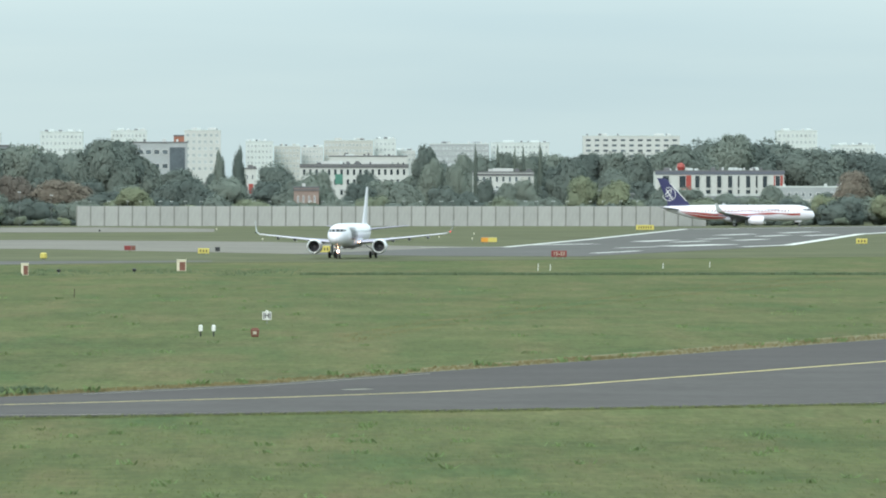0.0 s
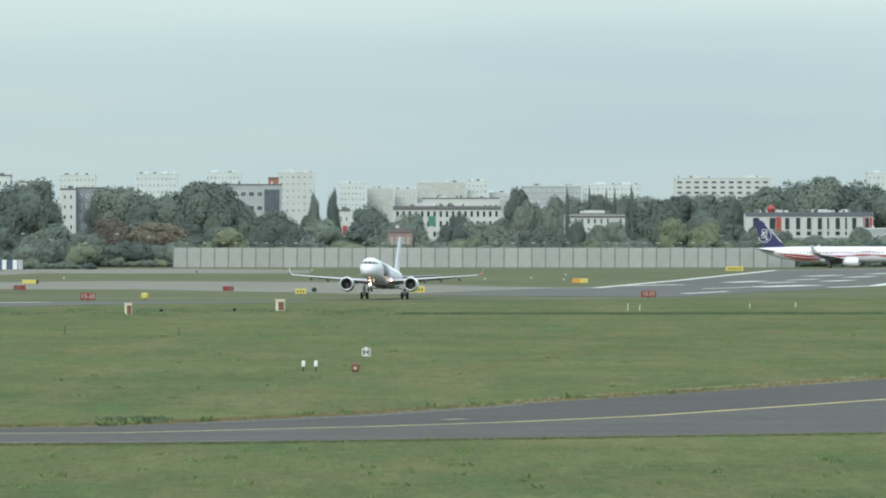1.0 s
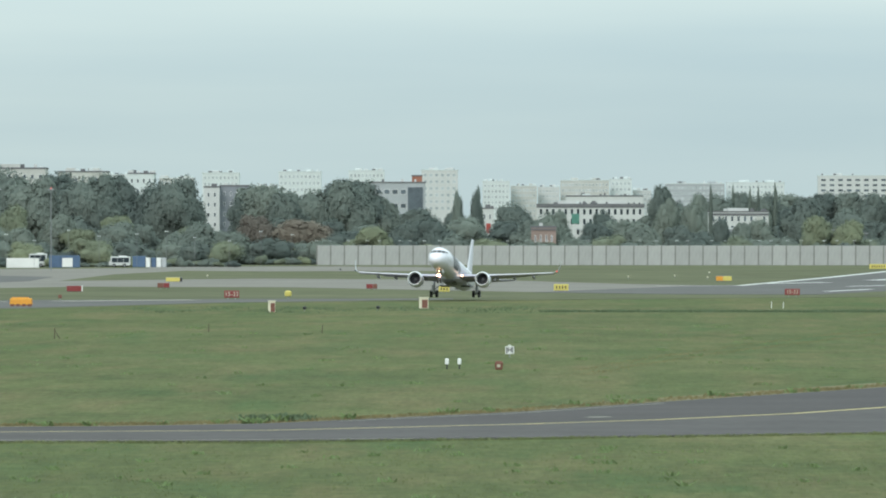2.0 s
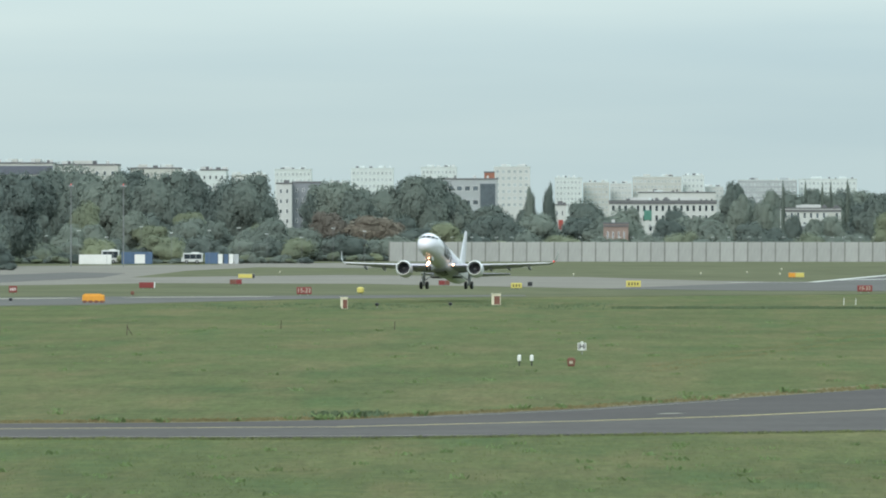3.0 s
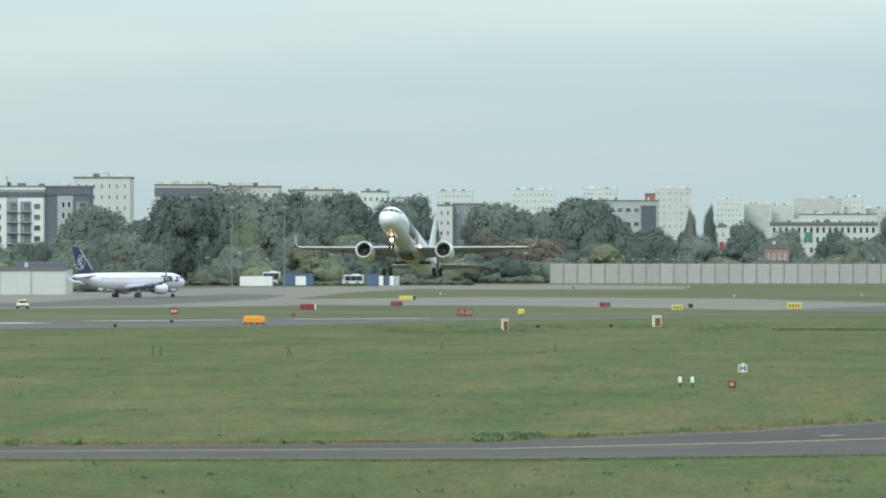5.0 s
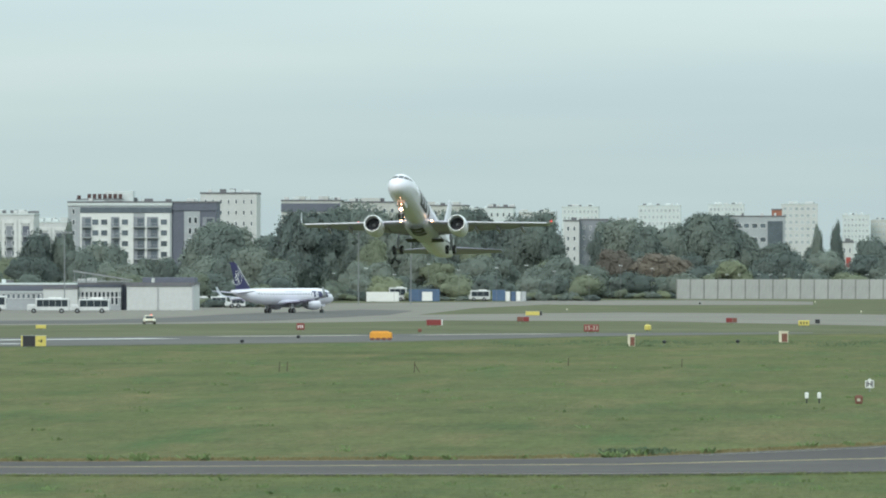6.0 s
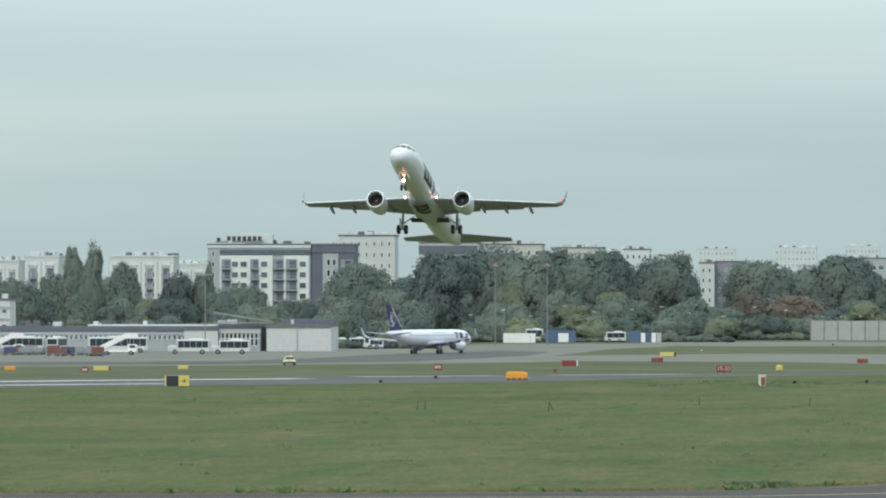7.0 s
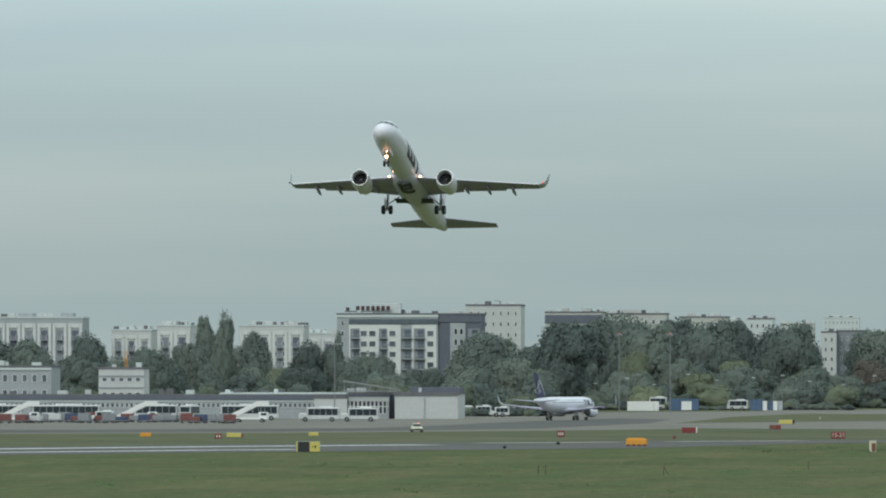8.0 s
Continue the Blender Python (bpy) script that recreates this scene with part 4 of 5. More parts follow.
def airliner(label, L, span, r, zc, eng, fin_top, fin_mat, tail_half, winglet, wing_s, flying=False):
    gear = 0.52 * L
    hull = Hull(L, r, zc, gear)
    a = thing("airliner", label, "airplane")
    part("fuselage", hull.skin(), WHITE_PAINT, a, smooth=True)
    # belly fairing
    bm = B()
    rings(bm, [[Vector((1.12 * r * k * math.sin(w), s - gear, zc - 0.72 * r + 0.58 * r * k * math.cos(w))) for w in [i * 6.2832 / 18 for i in range(18)]]
               for s, k in ((0.33 * L, 0.3), (0.36 * L, 0.8), (0.4 * L, 1), (0.52 * L, 1), (0.57 * L, 0.8), (0.61 * L, 0.3))])
    part("belly_fairing", bm, FAIRING, a, "pale belly fairing tinted against green ground bounce", smooth=True)
    # cockpit glazing
    for sx in (-1, 1):
        for pane_ in ((0.025, 0.37, 0.27, 0.27, 0.55, 0.55), (0.41, 0.66, 0.27, 0.29, 0.55, 0.52), (0.69, 0.82, 0.3, 0.34, 0.51, 0.47)):
            part("windscreen", hull.nose_pane(sx * pane_[0], sx * pane_[1], *pane_[2:]), COCKPIT, a)
    # cabin windows
    win = {}
    n = int((0.80 * L - 5.4) / 0.86)
    for sx in (-1, 1):
        for i in range(n):
            s = 5.6 + i * 0.86
            if s > 0.66 * L:
                bm = hull.patch(s, s + 0.27, sx * 68, sx * 79, 0.012, 1, 2)
                part("cabin_window", bm, GLASS, a)
            else:
                if sx not in win:
                    bm = hull.patch(10, 10.27, sx * 68, sx * 79, 0.012, 1, 2)
                    me = bpy.data.meshes.new("cabin_window")
                    bm.to_mesh(me), bm.free()
                    win[sx] = me
                if s > 6.3:
                    link("cabin_window", win[sx], GLASS, a).location = (0, s - 10, 0)
        for s in (4.3, 0.77 * L):
            part("cabin_door", hull.patch(s, s + 0.06, sx * 55, sx * 108, 0.012, 1, 6), GREY_PAINT, a)
            part("cabin_door", hull.patch(s + 0.85, s + 0.91, sx * 55, sx * 108, 0.012, 1, 6), GREY_PAINT, a)
    # wings
    h = span / 2
    y0 = wing_s * L - gear
    zr = zc - 0.85 * r
    for sx in (-1, 1):
        bm = B()
        secs = []
        for k, ch in ((0.0, 0.215 * span), (0.1, 0.19 * span), (0.36, 0.125 * span), (0.7, 0.082 * span), (0.95, 0.054 * span)):
            x = k * h
            secs.append(((x, y0 + x * 0.5, zr + x * 0.095 + 0.1 * k * k), ch, 0.13 - 0.04 * k))
        side_loops(bm, secs, sx)
        w = part("wing", bm, WING_GREY, a, "light grey swept wing", smooth=False)
        bm = B()
        x = 0.95 * h
        c = secs[-1][0]
        side_loops(bm, [((x + 0.002, c[1], c[2]), 0.054 * span, 0.09), ((h * 0.985, c[1] + 0.7, c[2] + 0.35), 0.042 * span, 0.08), ((h, c[1] + 1.3, c[2] + winglet * 0.5), 0.032 * span, 0.07),
                        ((h + 0.05 * winglet, c[1] + 2.0, c[2] + winglet), 0.018 * span, 0.07)], sx)
        part("winglet", bm, GREY_PAINT, w, "upturned wing tip")
        # White replaces bare metal to put the sky-lit brightness into the colour.
        bm = B()
        side_loops(bm, [((s_[0][0], s_[0][1] - 0.06, s_[0][2]), 0.28, 0.5) for s_ in secs[1:]], sx)
        part("slat", bm, WHITE_PAINT, w, "slat whitened for a bright sky-lit leading edge")
        for k in (0.27, 0.42, 0.58, 0.76):
            x = k * h
            i = Vector((sx * x, y0 + x * 0.5 + (0.125 - 0.1 * (k - 0.36)) * span * 0.62, zr + x * 0.095 - 0.25))
            bm = B()
            lathe(bm, [(-1.0, 0.03), (-0.5, 0.15), (0.5, 0.19), (1.5, 0.13), (2.1, 0.02)], i, "y", 8, caps=True)
            part("flap_fairing", bm, WING_GREY, w, smooth=True)
        bm = B()
        box(bm, (sx * 0.25 * h, y0 + 0.25 * h * 0.5 + 0.148 * span - 0.15, zr + 0.25 * h * 0.095 - 0.04), (0.28 * h, 1.1, 0.13), rx=-0.16, ry=-sx * 0.1)
        part("flap", bm, WING_GREY, w)
        bm = B()
        box(bm, (sx * 0.56 * h, y0 + 0.56 * h * 0.5 + 0.10 * span - 0.1, zr + 0.56 * h * 0.095 + 0.0), (0.3 * h, 0.7, 0.09), rx=-0.06, ry=-sx * 0.1, rz=sx * 0.245)
        part("flap", bm, WING_GREY, w)
        bm = B()
        lathe(bm, [(-0.14, 0.02), (0, 0.12), (0.16, 0.02)], (sx * h * 0.985, c[1] + 0.25, c[2] + 0.25), "y", 8, caps=True)
        part("tip_light", bm, LAMP_RED if sx > 0 and flying else GLASS, w, "red tip light" if sx > 0 and flying else "dark tip light lens")
        # engine
        ex, er, el, ez, ey = eng
        e = new("engine")
        e.parent = a
        cy = y0 + ex * 0.5 + ey
        bm = B()
        lathe(bm, [(el * 0.62, er * 0.72), (el * 0.25, er * 0.98), (0.0, er * 1.06), (-el * 0.2, er * 1.06), (-el * 0.36, er * 0.97)], (sx * ex, cy, ez), "y", 28)
        part("nacelle", bm, WHITE_PAINT, e, smooth=True)
        bm = B()
        lathe(bm, [(-el * 0.36, er * 0.97), (-el * 0.405, er * 0.9), (-el * 0.41, er * 0.86), (-el * 0.38, er * 0.8), (-el * 0.3, er * 0.76)], (sx * ex, cy, ez), "y", 28)
        part("intake_lip", bm, METAL, e, "polished intake lip", smooth=True)
        bm = B()
        lathe(bm, [(-el * 0.3, er * 0.76), (-el * 0.13, er * 0.78)], (sx * ex, cy, ez), "y", 28)
        part("intake_liner", bm, GREY_PAINT, e, "grey intake liner", smooth=True)
        bm = B()
        lathe(bm, [(-el * 0.13, er * 0.78), (-el * 0.05, er * 0.78), (-el * 0.04, 0.05)], (sx * ex, cy, ez), "y", 28)
        part("intake_duct", bm, DARK, e, smooth=True)
        bm = B()
        p0, p1 = Vector((1, 0, 0)), Vector((math.cos(0.26), 0, math.sin(0.26)))
        bm.faces.new([bm.verts.new(v) for v in (p0 * 0.2, p0 * er * 0.74, p1 * er * 0.74 + Vector((0, 0.12, 0)), p1 * 0.2 + Vector((0, 0.08, 0)))])
        blade_me = bpy.data.meshes.new("fan_blade")
        bm.to_mesh(blade_me), bm.free()
        for q in range(18):
            o = link("fan_blade", blade_me, FAN, e)
            o.matrix_local = Matrix.Translation((sx * ex, cy - el * 0.1, ez)) @ Matrix.Rotation(6.2832 * q / 18, 4, "Y")
        bm = B()
        lathe(bm, [(-el * 0.2, 0.01), (-el * 0.16, 0.12), (-el * 0.09, 0.24)], (sx * ex, cy, ez), "y", 12, caps=True)
        part("spinner", bm, STEEL, e, smooth=True)
        bm = B()
        lathe(bm, [(el * 0.4, er * 0.6), (el * 0.66, er * 0.52), (el * 0.8, er * 0.4), (el * 0.8, er * 0.3), (el * 1.0, 0.03)], (sx * ex, cy, ez), "y", 18, caps=True)
        part("exhaust", bm, STEEL, e, smooth=True)
        bm = B()
        rings(bm, [[Vector((sx * ex + dx, cy + yy, zz)) for dx, yy in ((-0.16, -0.1), (0.16, -0.1), (0.16, el * 0.75), (-0.16, el * 0.75))] for zz in (ez + er * 0.85, zr + ex * 0.095 + 0.02)])
        part("pylon", bm, GREY_PAINT, e)
        # main gear
        gx = 2.97 if r < 1.7 else 2.86
        g = new("main_gear")
        g.parent = a
        bm = B()
        rod(bm, (sx * gx, 0, 0.5), (sx * gx, 0, zr + gx * 0.1), 0.13, 10)
        rod(bm, (sx * (gx - 0.5), 0, 0.5), (sx * (gx + 0.5), 0, 0.5), 0.09, 8)
        rod(bm, (sx * gx, 0, 1.1), (sx * (gx - 1.3), 0, zr - 0.1), 0.07, 6)
        rod(bm, (sx * gx, 0.02, 0.7), (sx * gx, 0.5, 1.4), 0.05, 6)
        part("strut", bm, STEEL, g)
        bm = B()
        box(bm, (sx * (gx + 0.25), 0, 1.25), (0.06, 0.8, 1.0), bevel=0.02)
        part("gear_door", bm, GREY_PAINT, g)
        for dx in (-0.4, 0.4):
            wheel(g, sx * gx + dx, 0, 0.5, 0.34)
        # A flat near-black plate paints in the shade of the wheel well.
        bm = B()
        box(bm, (sx * 1.35, 0.1, zc - 1.2 * r), (1.5, 1.5, 0.05))
        part("gear_well", bm, DARK, g, "flat black plate for an open wheel well's shade")
        # tailplane
        bm = B()
        yt = 0.865 * L - gear
        zt = zc + 0.43 * r
        side_loops(bm, [((0.2, yt, zt), 0.1 * L, 0.09), ((tail_half, yt + tail_half * 0.6, zt + tail_half * 0.09), 0.038 * L, 0.08)], sx)
        part("tailplane", bm, WING_GREY, a, "light grey tailplane")
    # fin
    bm = B()
    yf = 0.80 * L - gear
    zf = zc + 0.75 * r
    hf = fin_top - zf
    loops = []
    for k, ch in ((0, 0.18 * L), (0.1, 0.14 * L), (0.95, 0.062 * L), (1.0, 0.05 * L)):
        fo = foil((0, 0, 0), ch, 0.05)
        loops.append([Vector((p.z, yf + k * hf * 0.9 + p.y + (0.012 * L if k == 1 else 0), zf + k * hf)) for p in fo])
    rings(bm, loops)
    fin = part("fin", bm, fin_mat, a, "swept tail fin")
    # nose gear
    g = new("nose_gear")
    g.parent = a
    ny = 0.1 * L - gear
    bm = B()
    rod(bm, (0, ny, 0.35), (0, ny, zc - 0.9 * r), 0.09, 8)
    rod(bm, (-0.25, ny, 0.33), (0.25, ny, 0.33), 0.05, 6)
    rod(bm, (0, ny, 1.0), (0, ny + 0.9, zc - 0.9 * r), 0.05, 6)
    part("strut", bm, STEEL, g)
    for sx in (-1, 1):
        wheel(g, sx * 0.22, ny, 0.34, 0.2)
        bm = B()
        box(bm, (sx * 0.42, ny + 0.3, zc - r - 0.16), (0.05, 1.7, 0.55), bevel=0.02)
        part("gear_door", bm, WHITE_PAINT, g)
    return a, hull, fin, g, yf, zf, hf


def bar(hull, s0, s1, a0, a1, m, parent, lean=0.0, name="marking"):
    return part(name, hull.patch(s0, s1, a0, a1, 0.02, 5, 5, (lambda k: lean * k) if lean else None), m, parent)


# the departing jet
E_ENG = (4.7, 1.02, 3.6, 1.72, -1.6)
jet, hull, fin, ngear, yf, zf, hf = airliner("white twin-engine jet airliner taking off with its gear down", 38.65, 28.7, 1.52, 3.4, E_ENG, 10.3, WHITE_PAINT, 6.0, 1.9, 0.345, True)
bm = B()
lathe(bm, [(-0.12, 0.06), (0, 0.17), (0.12, 0.06)], (0, 0.1 * 38.65 - hull.gear - 0.25, 1.05), "y", 10, caps=True)
part("taxi_light", bm, LAMP_ON, ngear, "lit taxi light")
bm = B()
lathe(bm, [(-0.05, 0.02), (0, 0.06), (0.05, 0.02)], (0, 0.1 * 38.65 - hull.gear - 0.25, 1.62), "y", 10, caps=True)
part("taxi_light", bm, LAMP_WARM, ngear, "lit upper taxi light")
for sx in (-1, 1):
    bm = B()
    lathe(bm, [(-0.08, 0.04), (0, 0.1), (0.08, 0.04)], (sx * 1.72, 0.345 * 38.65 - hull.gear + 0.7, 2.32), "y", 10, caps=True)
    part("landing_light", bm, LAMP_WARM, jet, "lit wing root landing light")
    # dark lettering drawn as plain slanting bars
    for s0, w_, low_ in ((6.5, 1.15, 116), (8.3, 1.05, 116), (10.0, 1.05, 116), (12.1, 0.75, 122)):
        bar(hull, s0, s0 + w_, sx * 50, sx * low_, BLACK, jet, lean=1.3)
    bar(hull, 7.7, 11.6, sx * 106.5, sx * 118, BLACK, jet, lean=0.3)
for s0, s1, a0, a1 in ((13.6, 14.3, 150, 210), (14.9, 15.5, 150, 210), (16.1, 16.8, 150, 210), (13.6, 16.8, 198, 210), (14.3, 15.2, 150, 160)):
    part("belly_marking", Hull(38.65, 1.52, 3.4 - 0.47, hull.gear).patch(s0, s1, a0, a1, 0.06, 4, 6), BLACK, jet)

# the parked and the taxiing airliners
regional, h2, fin2, ng2, yf2, zf2, hf2 = airliner("white regional jet airliner with navy tail taxiing on the apron", 31.7, 26.0, 1.52, 3.25, E_ENG, 9.9, NAVY, 5.0, 1.9, 0.36)
single, h3, fin3, ng3, yf3, zf3, hf3 = airliner("white airliner with red painted waves and purple tail taxiing", 39.5, 35.8, 1.92, 3.55, (4.83, 1.1, 4.0, 1.55, -1.6), 12.5, NAVY, 7.1, 2.4, 0.345)
for h_, ob, k in ((h2, regional, 1.0), (h3, single, 0)):
    if k:
        for s0, s1, a0, a1 in ((3.1, 3.7, 52, 94), (3.7, 4.5, 85, 94), (4.9, 6.2, 52, 94), (6.6, 8.0, 50, 61), (7.05, 7.6, 61.5, 94)):
            for sx in (-1, 1):
                bar(h_, s0, s1, sx * a0, sx * a1, NAVY, ob)
        for sx in (-1, 1):
            bar(h_, 11, 16.5, sx * 52, sx * 56, GREY_PAINT, ob)
for sx in (-1, 1):
    for i in range(25):
        s, z = 3.6 + i * 0.9, 76 + 4 * math.sin(i * 0.75)
        if i > 3:
            bar(h3, s, s + 0.92, sx * z, sx * (z + 3.5), RED, single, name="red_wave")
        z = 90 + 4 * math.sin(i * 0.5 + 0.6) + 0.3 * i
        bar(h3, s, s + 0.92, sx * z, sx * (z + (15 if i < 3 else 11 + 4 * math.sin(i * 0.9))), RED, single, name="red_wave")
    for i in range(13):
        s, k = 21.5 + i * 1.0, math.sin(math.pi * (i + 0.5) / 13)
        mid_ = 122 - 1.4 * i
        bar(h3, s, s + 1.02, sx * (mid_ - 4 - 17 * k), sx * (mid_ - 2), RED, single, name="red_wave")
        bar(h3, s, s + 1.02, sx * (mid_ + 3), sx * (mid_ + 4 + 24 * k), RED, single, name="red_wave")
    bar(h3, 9, 12.4, sx * 62, sx * 66, NAVY, single)


def emblem(fin_ob, y, z, r, off):
    """An open white ring with a slender bird-like stroke, as plain shapes on both faces of a fin."""
    for sx in (-1, 1):
        bm = B()
        n = 26
        loops = [[Vector((sx * off, y + q * math.cos(1.1 + 5.0 * i / n), z + q * math.sin(1.1 + 5.0 * i / n))) for i in range(n + 1)] for q in (r * 0.93, r)]
        rings(bm, loops, close=False, caps=False)
        for dy, dz, long_, thick, lean in ((0.0, 0.0, 1.7, 0.1, -0.55), (0.22, 0.3, 0.95, 0.13, 0.75), (0.1, -0.2, 0.8, 0.12, 1.25), (-0.3, 0.45, 0.7, 0.1, 0.1), (-0.25, -0.55, 0.7, 0.08, 0.9)):
            box(bm, (sx * off, y + dy * r, z + dz * r), (0.01, thick * r, long_ * r), rx=lean)
        part("emblem", bm, WHITE, fin_ob, "open white ring emblem with slender strokes")
        bm = B()
        box(bm, (sx * off * 0.75, y - 1.3 * r, z + 0.35 * r), (0.01, 0.1 * r, 3.6 * r), rx=-0.74)
        part("fin_stripe", bm, WHITE, fin_ob, "thin white stripe along the fin's front")


emblem(fin2, yf2 + 0.42 * hf2 + 2.3, zf2 + 0.45 * hf2, 1.4, 0.16)
emblem(fin3, yf3 + 0.42 * hf3 + 2.8, zf3 + 0.45 * hf3, 1.75, 0.18)


# ---- signs and markers on the airfield ----


def letters(text, size, material, parent, at, name="lettering", bold=0.012):
    cu = bpy.data.curves.new(name, "FONT")
    cu.body, cu.size, cu.align_x, cu.align_y, cu.extrude, cu.offset = text, size, "CENTER", "CENTER", 0.004, bold * size
    cu.materials.append(material)
    o = new(name, cu)
    o.parent = parent
    o.matrix_local = pose(*at, 90, 0, 0)
    return o


def board(name, label, b, dip, w, h, faces, text="", legs=2, low=0.22, group="airfield signs", text_mat=None, bars=0):
    """A sign box on short legs; faces: (share of width, material) from one side to the other."""
    t = thing(name, label, "sign", spot(b, dip), 0, group)
    bm = B()
    box(bm, (0, 0, low + h / 2), (w, 0.24, h), bevel=0.03)
    part("casing", bm, STEEL if len(faces) > 1 else faces[0][1], t)
    x = -w / 2
    for share, m in faces:
        bm = B()
        box(bm, (x + share * w / 2, -0.13, low + h / 2), (share * w - 0.04, 0.03, h - 0.08), bevel=0.01)
        part("face", bm, m, t)
        x += share * w
    for i in range(legs):
        bm = B()
        rod(bm, (w * ((i + 0.5) / legs - 0.5), 0, 0), (w * ((i + 0.5) / legs - 0.5), 0, low + 0.02), 0.05)
        part("leg", bm, STEEL, t)
    if text:
        letters(text, h * 0.85, text_mat or WORN_LINE, t, (0, -0.155, low + h / 2))
    for i in range(bars):
        bm = B()
        box(bm, (w * ((i + 0.5) / bars - 0.5) * 0.8, -0.155, low + h / 2), (w * 0.34 / bars, 0.01, h * 0.45))
        part("marking", bm, text_mat or WHITE, t)
    return t


board("runway_sign", "red mandatory runway sign with white characters", 500, 125, 2.2, 0.9, [(1, RED_SIGN)], "15-33")
board("runway_sign", "red mandatory runway sign with white characters", -492, 130, 2.1, 1.0, [(1, RED_SIGN)], "15-33")
t = board("runway_sign", "long faded red runway sign with a white end", -770, 119, 2.5, 0.95, [(0.92, RED_SIGN), (0.08, WHITE)], bars=0)
board("runway_sign", "small red airfield sign with white marks", -1008, 127, 1.15, 0.95, [(1, RED_SIGN)], bars=3)
board("runway_sign", "small red airfield sign with white marks", -1649, 131, 1.0, 0.75, [(1, RED_SIGN)], bars=2)
board("runway_sign", "red airfield sign half turned away", -613, 112, 2.0, 0.85, [(0.5, BROWN), (0.5, RED_SIGN)])
board("runway_sign", "red airfield sign half turned away", -244, 113.5, 1.8, 0.8, [(0.6, RED_SIGN), (0.4, BROWN)])
board("runway_sign", "dark red airfield sign at the strip's edge", -776 - 20, 131, 0.5, 0.5, [(1, BROWN)], legs=1)
board("guidance_sign", "yellow taxiway guidance sign with dark characters", -594, 101, 3.0, 0.8, [(0.85, YELLOW), (0.15, BLACK)])
board("guidance_sign", "yellow taxiway guidance sign with dark characters", -116, 119, 1.7, 0.8, [(1, YELLOW)], bars=3, text_mat=BLACK)
board("guidance_sign", "black location sign frame", -92, 115, 0.75, 0.65, [(1, BLACK)], legs=1)
board("guidance_sign", "yellow taxiway guidance sign with dark characters", 91, 117, 2.3, 1.0, [(1, YELLOW)], bars=4, text_mat=BLACK)
board("guidance_sign", "orange and yellow taxiway guidance sign", 379, 99.5, 2.9, 0.9, [(0.45, ORANGE), (0.55, YELLOW)])
board("guidance_sign", "wide yellow taxiway guidance sign", 652, 77.5, 4.2, 1.1, [(1, YELLOW)], bars=6, text_mat=BLACK)
board("guidance_sign", "yellow taxiway guidance sign by the runway", 1028, 102, 2.0, 0.9, [(1, YELLOW)], bars=3, text_mat=BLACK)
board("guidance_sign", "yellow taxiway guidance sign with a dark end", -1617, 128, 2.6, 0.7, [(0.85, YELLOW), (0.15, BROWN)])
board("guidance_sign", "small yellow taxiway guidance sign", -1470, 125, 1.5, 0.55, [(1, YELLOW)])
board("guidance_sign", "orange airfield sign by the strip", -1785, 127, 1.7, 0.6, [(1, ORANGE)])
t = board("location_sign", "large black and yellow direction sign with arrow", -1483, 156, 3.0, 1.32, [(0.07, YELLOW), (0.5, BLACK), (0.43, YELLOW)], low=0.12, legs=3)
bm = B()
box(bm, (0.78, -0.155, 0.78), (0.55, 0.01, 0.09))
for q in (-1, 1):
    box(bm, (0.95, -0.155, 0.78 + q * 0.1), (0.3, 0.01, 0.09), ry=q * 0.8)
part("arrow", bm, BLACK, t)

# white helicopter stand board
t = thing("marker_board", "white board with black letter H on a post", "sign", spot(0, 233))
bm = B()
box(bm, (0, 0, 0.58), (0.68, 0.06, 0.6), bevel=0.02)
part("board", bm, WHITE, t)
for x in (-0.24, 0.24):
    bm = B()
    box(bm, (x, -0.034, 0.58), (0.07, 0.01, 0.5))
    part("border", bm, BLACK, t)
letters("H", 0.52, BLACK, t, (0, -0.04, 0.58), bold=0.035)
bm = B()
lathe(bm, [(0.86, 0.1), (0.97, 0.12), (1.0, 0.05)], (0, 0, 0), "z", 10, caps=True)
part("cap", bm, WHITE, t)
bm = B()
rod(bm, (0, 0.05, 0), (0, 0.05, 0.9), 0.035)
part("post", bm, STEEL, t)
for b in (-111, -89):
    t = thing("marker_post", "short dark post with white cylindrical head", "marker", spot(b, 254), 0, "marker posts")
    bm = B()
    rod(bm, (0, 0, 0), (0, 0, 0.4), 0.05, 8)
    part("post", bm, BLACK, t)
    bm = B()
    lathe(bm, [(0.36, 0.08), (0.38, 0.13), (0.72, 0.135), (0.8, 0.07)], (0, 0, 0), "z", 12, caps=True)
    part("head", bm, WHITE, t)
t = thing("junction_box", "red-brown junction box with lid and panel", "box", spot(-19, 255))
bm = B()
box(bm, (0, 0, 0.28), (0.5, 0.46, 0.56), bevel=0.05, taper=1.25)
part("body", bm, BROWN, t)
bm = B()
box(bm, (0, 0, 0.59), (0.44, 0.4, 0.1), bevel=0.04)
part("lid", bm, BROWN, t)
bm = B()
box(bm, (-0.02, -0.285, 0.3), (0.24, 0.03, 0.2))
part("panel", bm, WORN_LINE, t, "pale worn label plate")
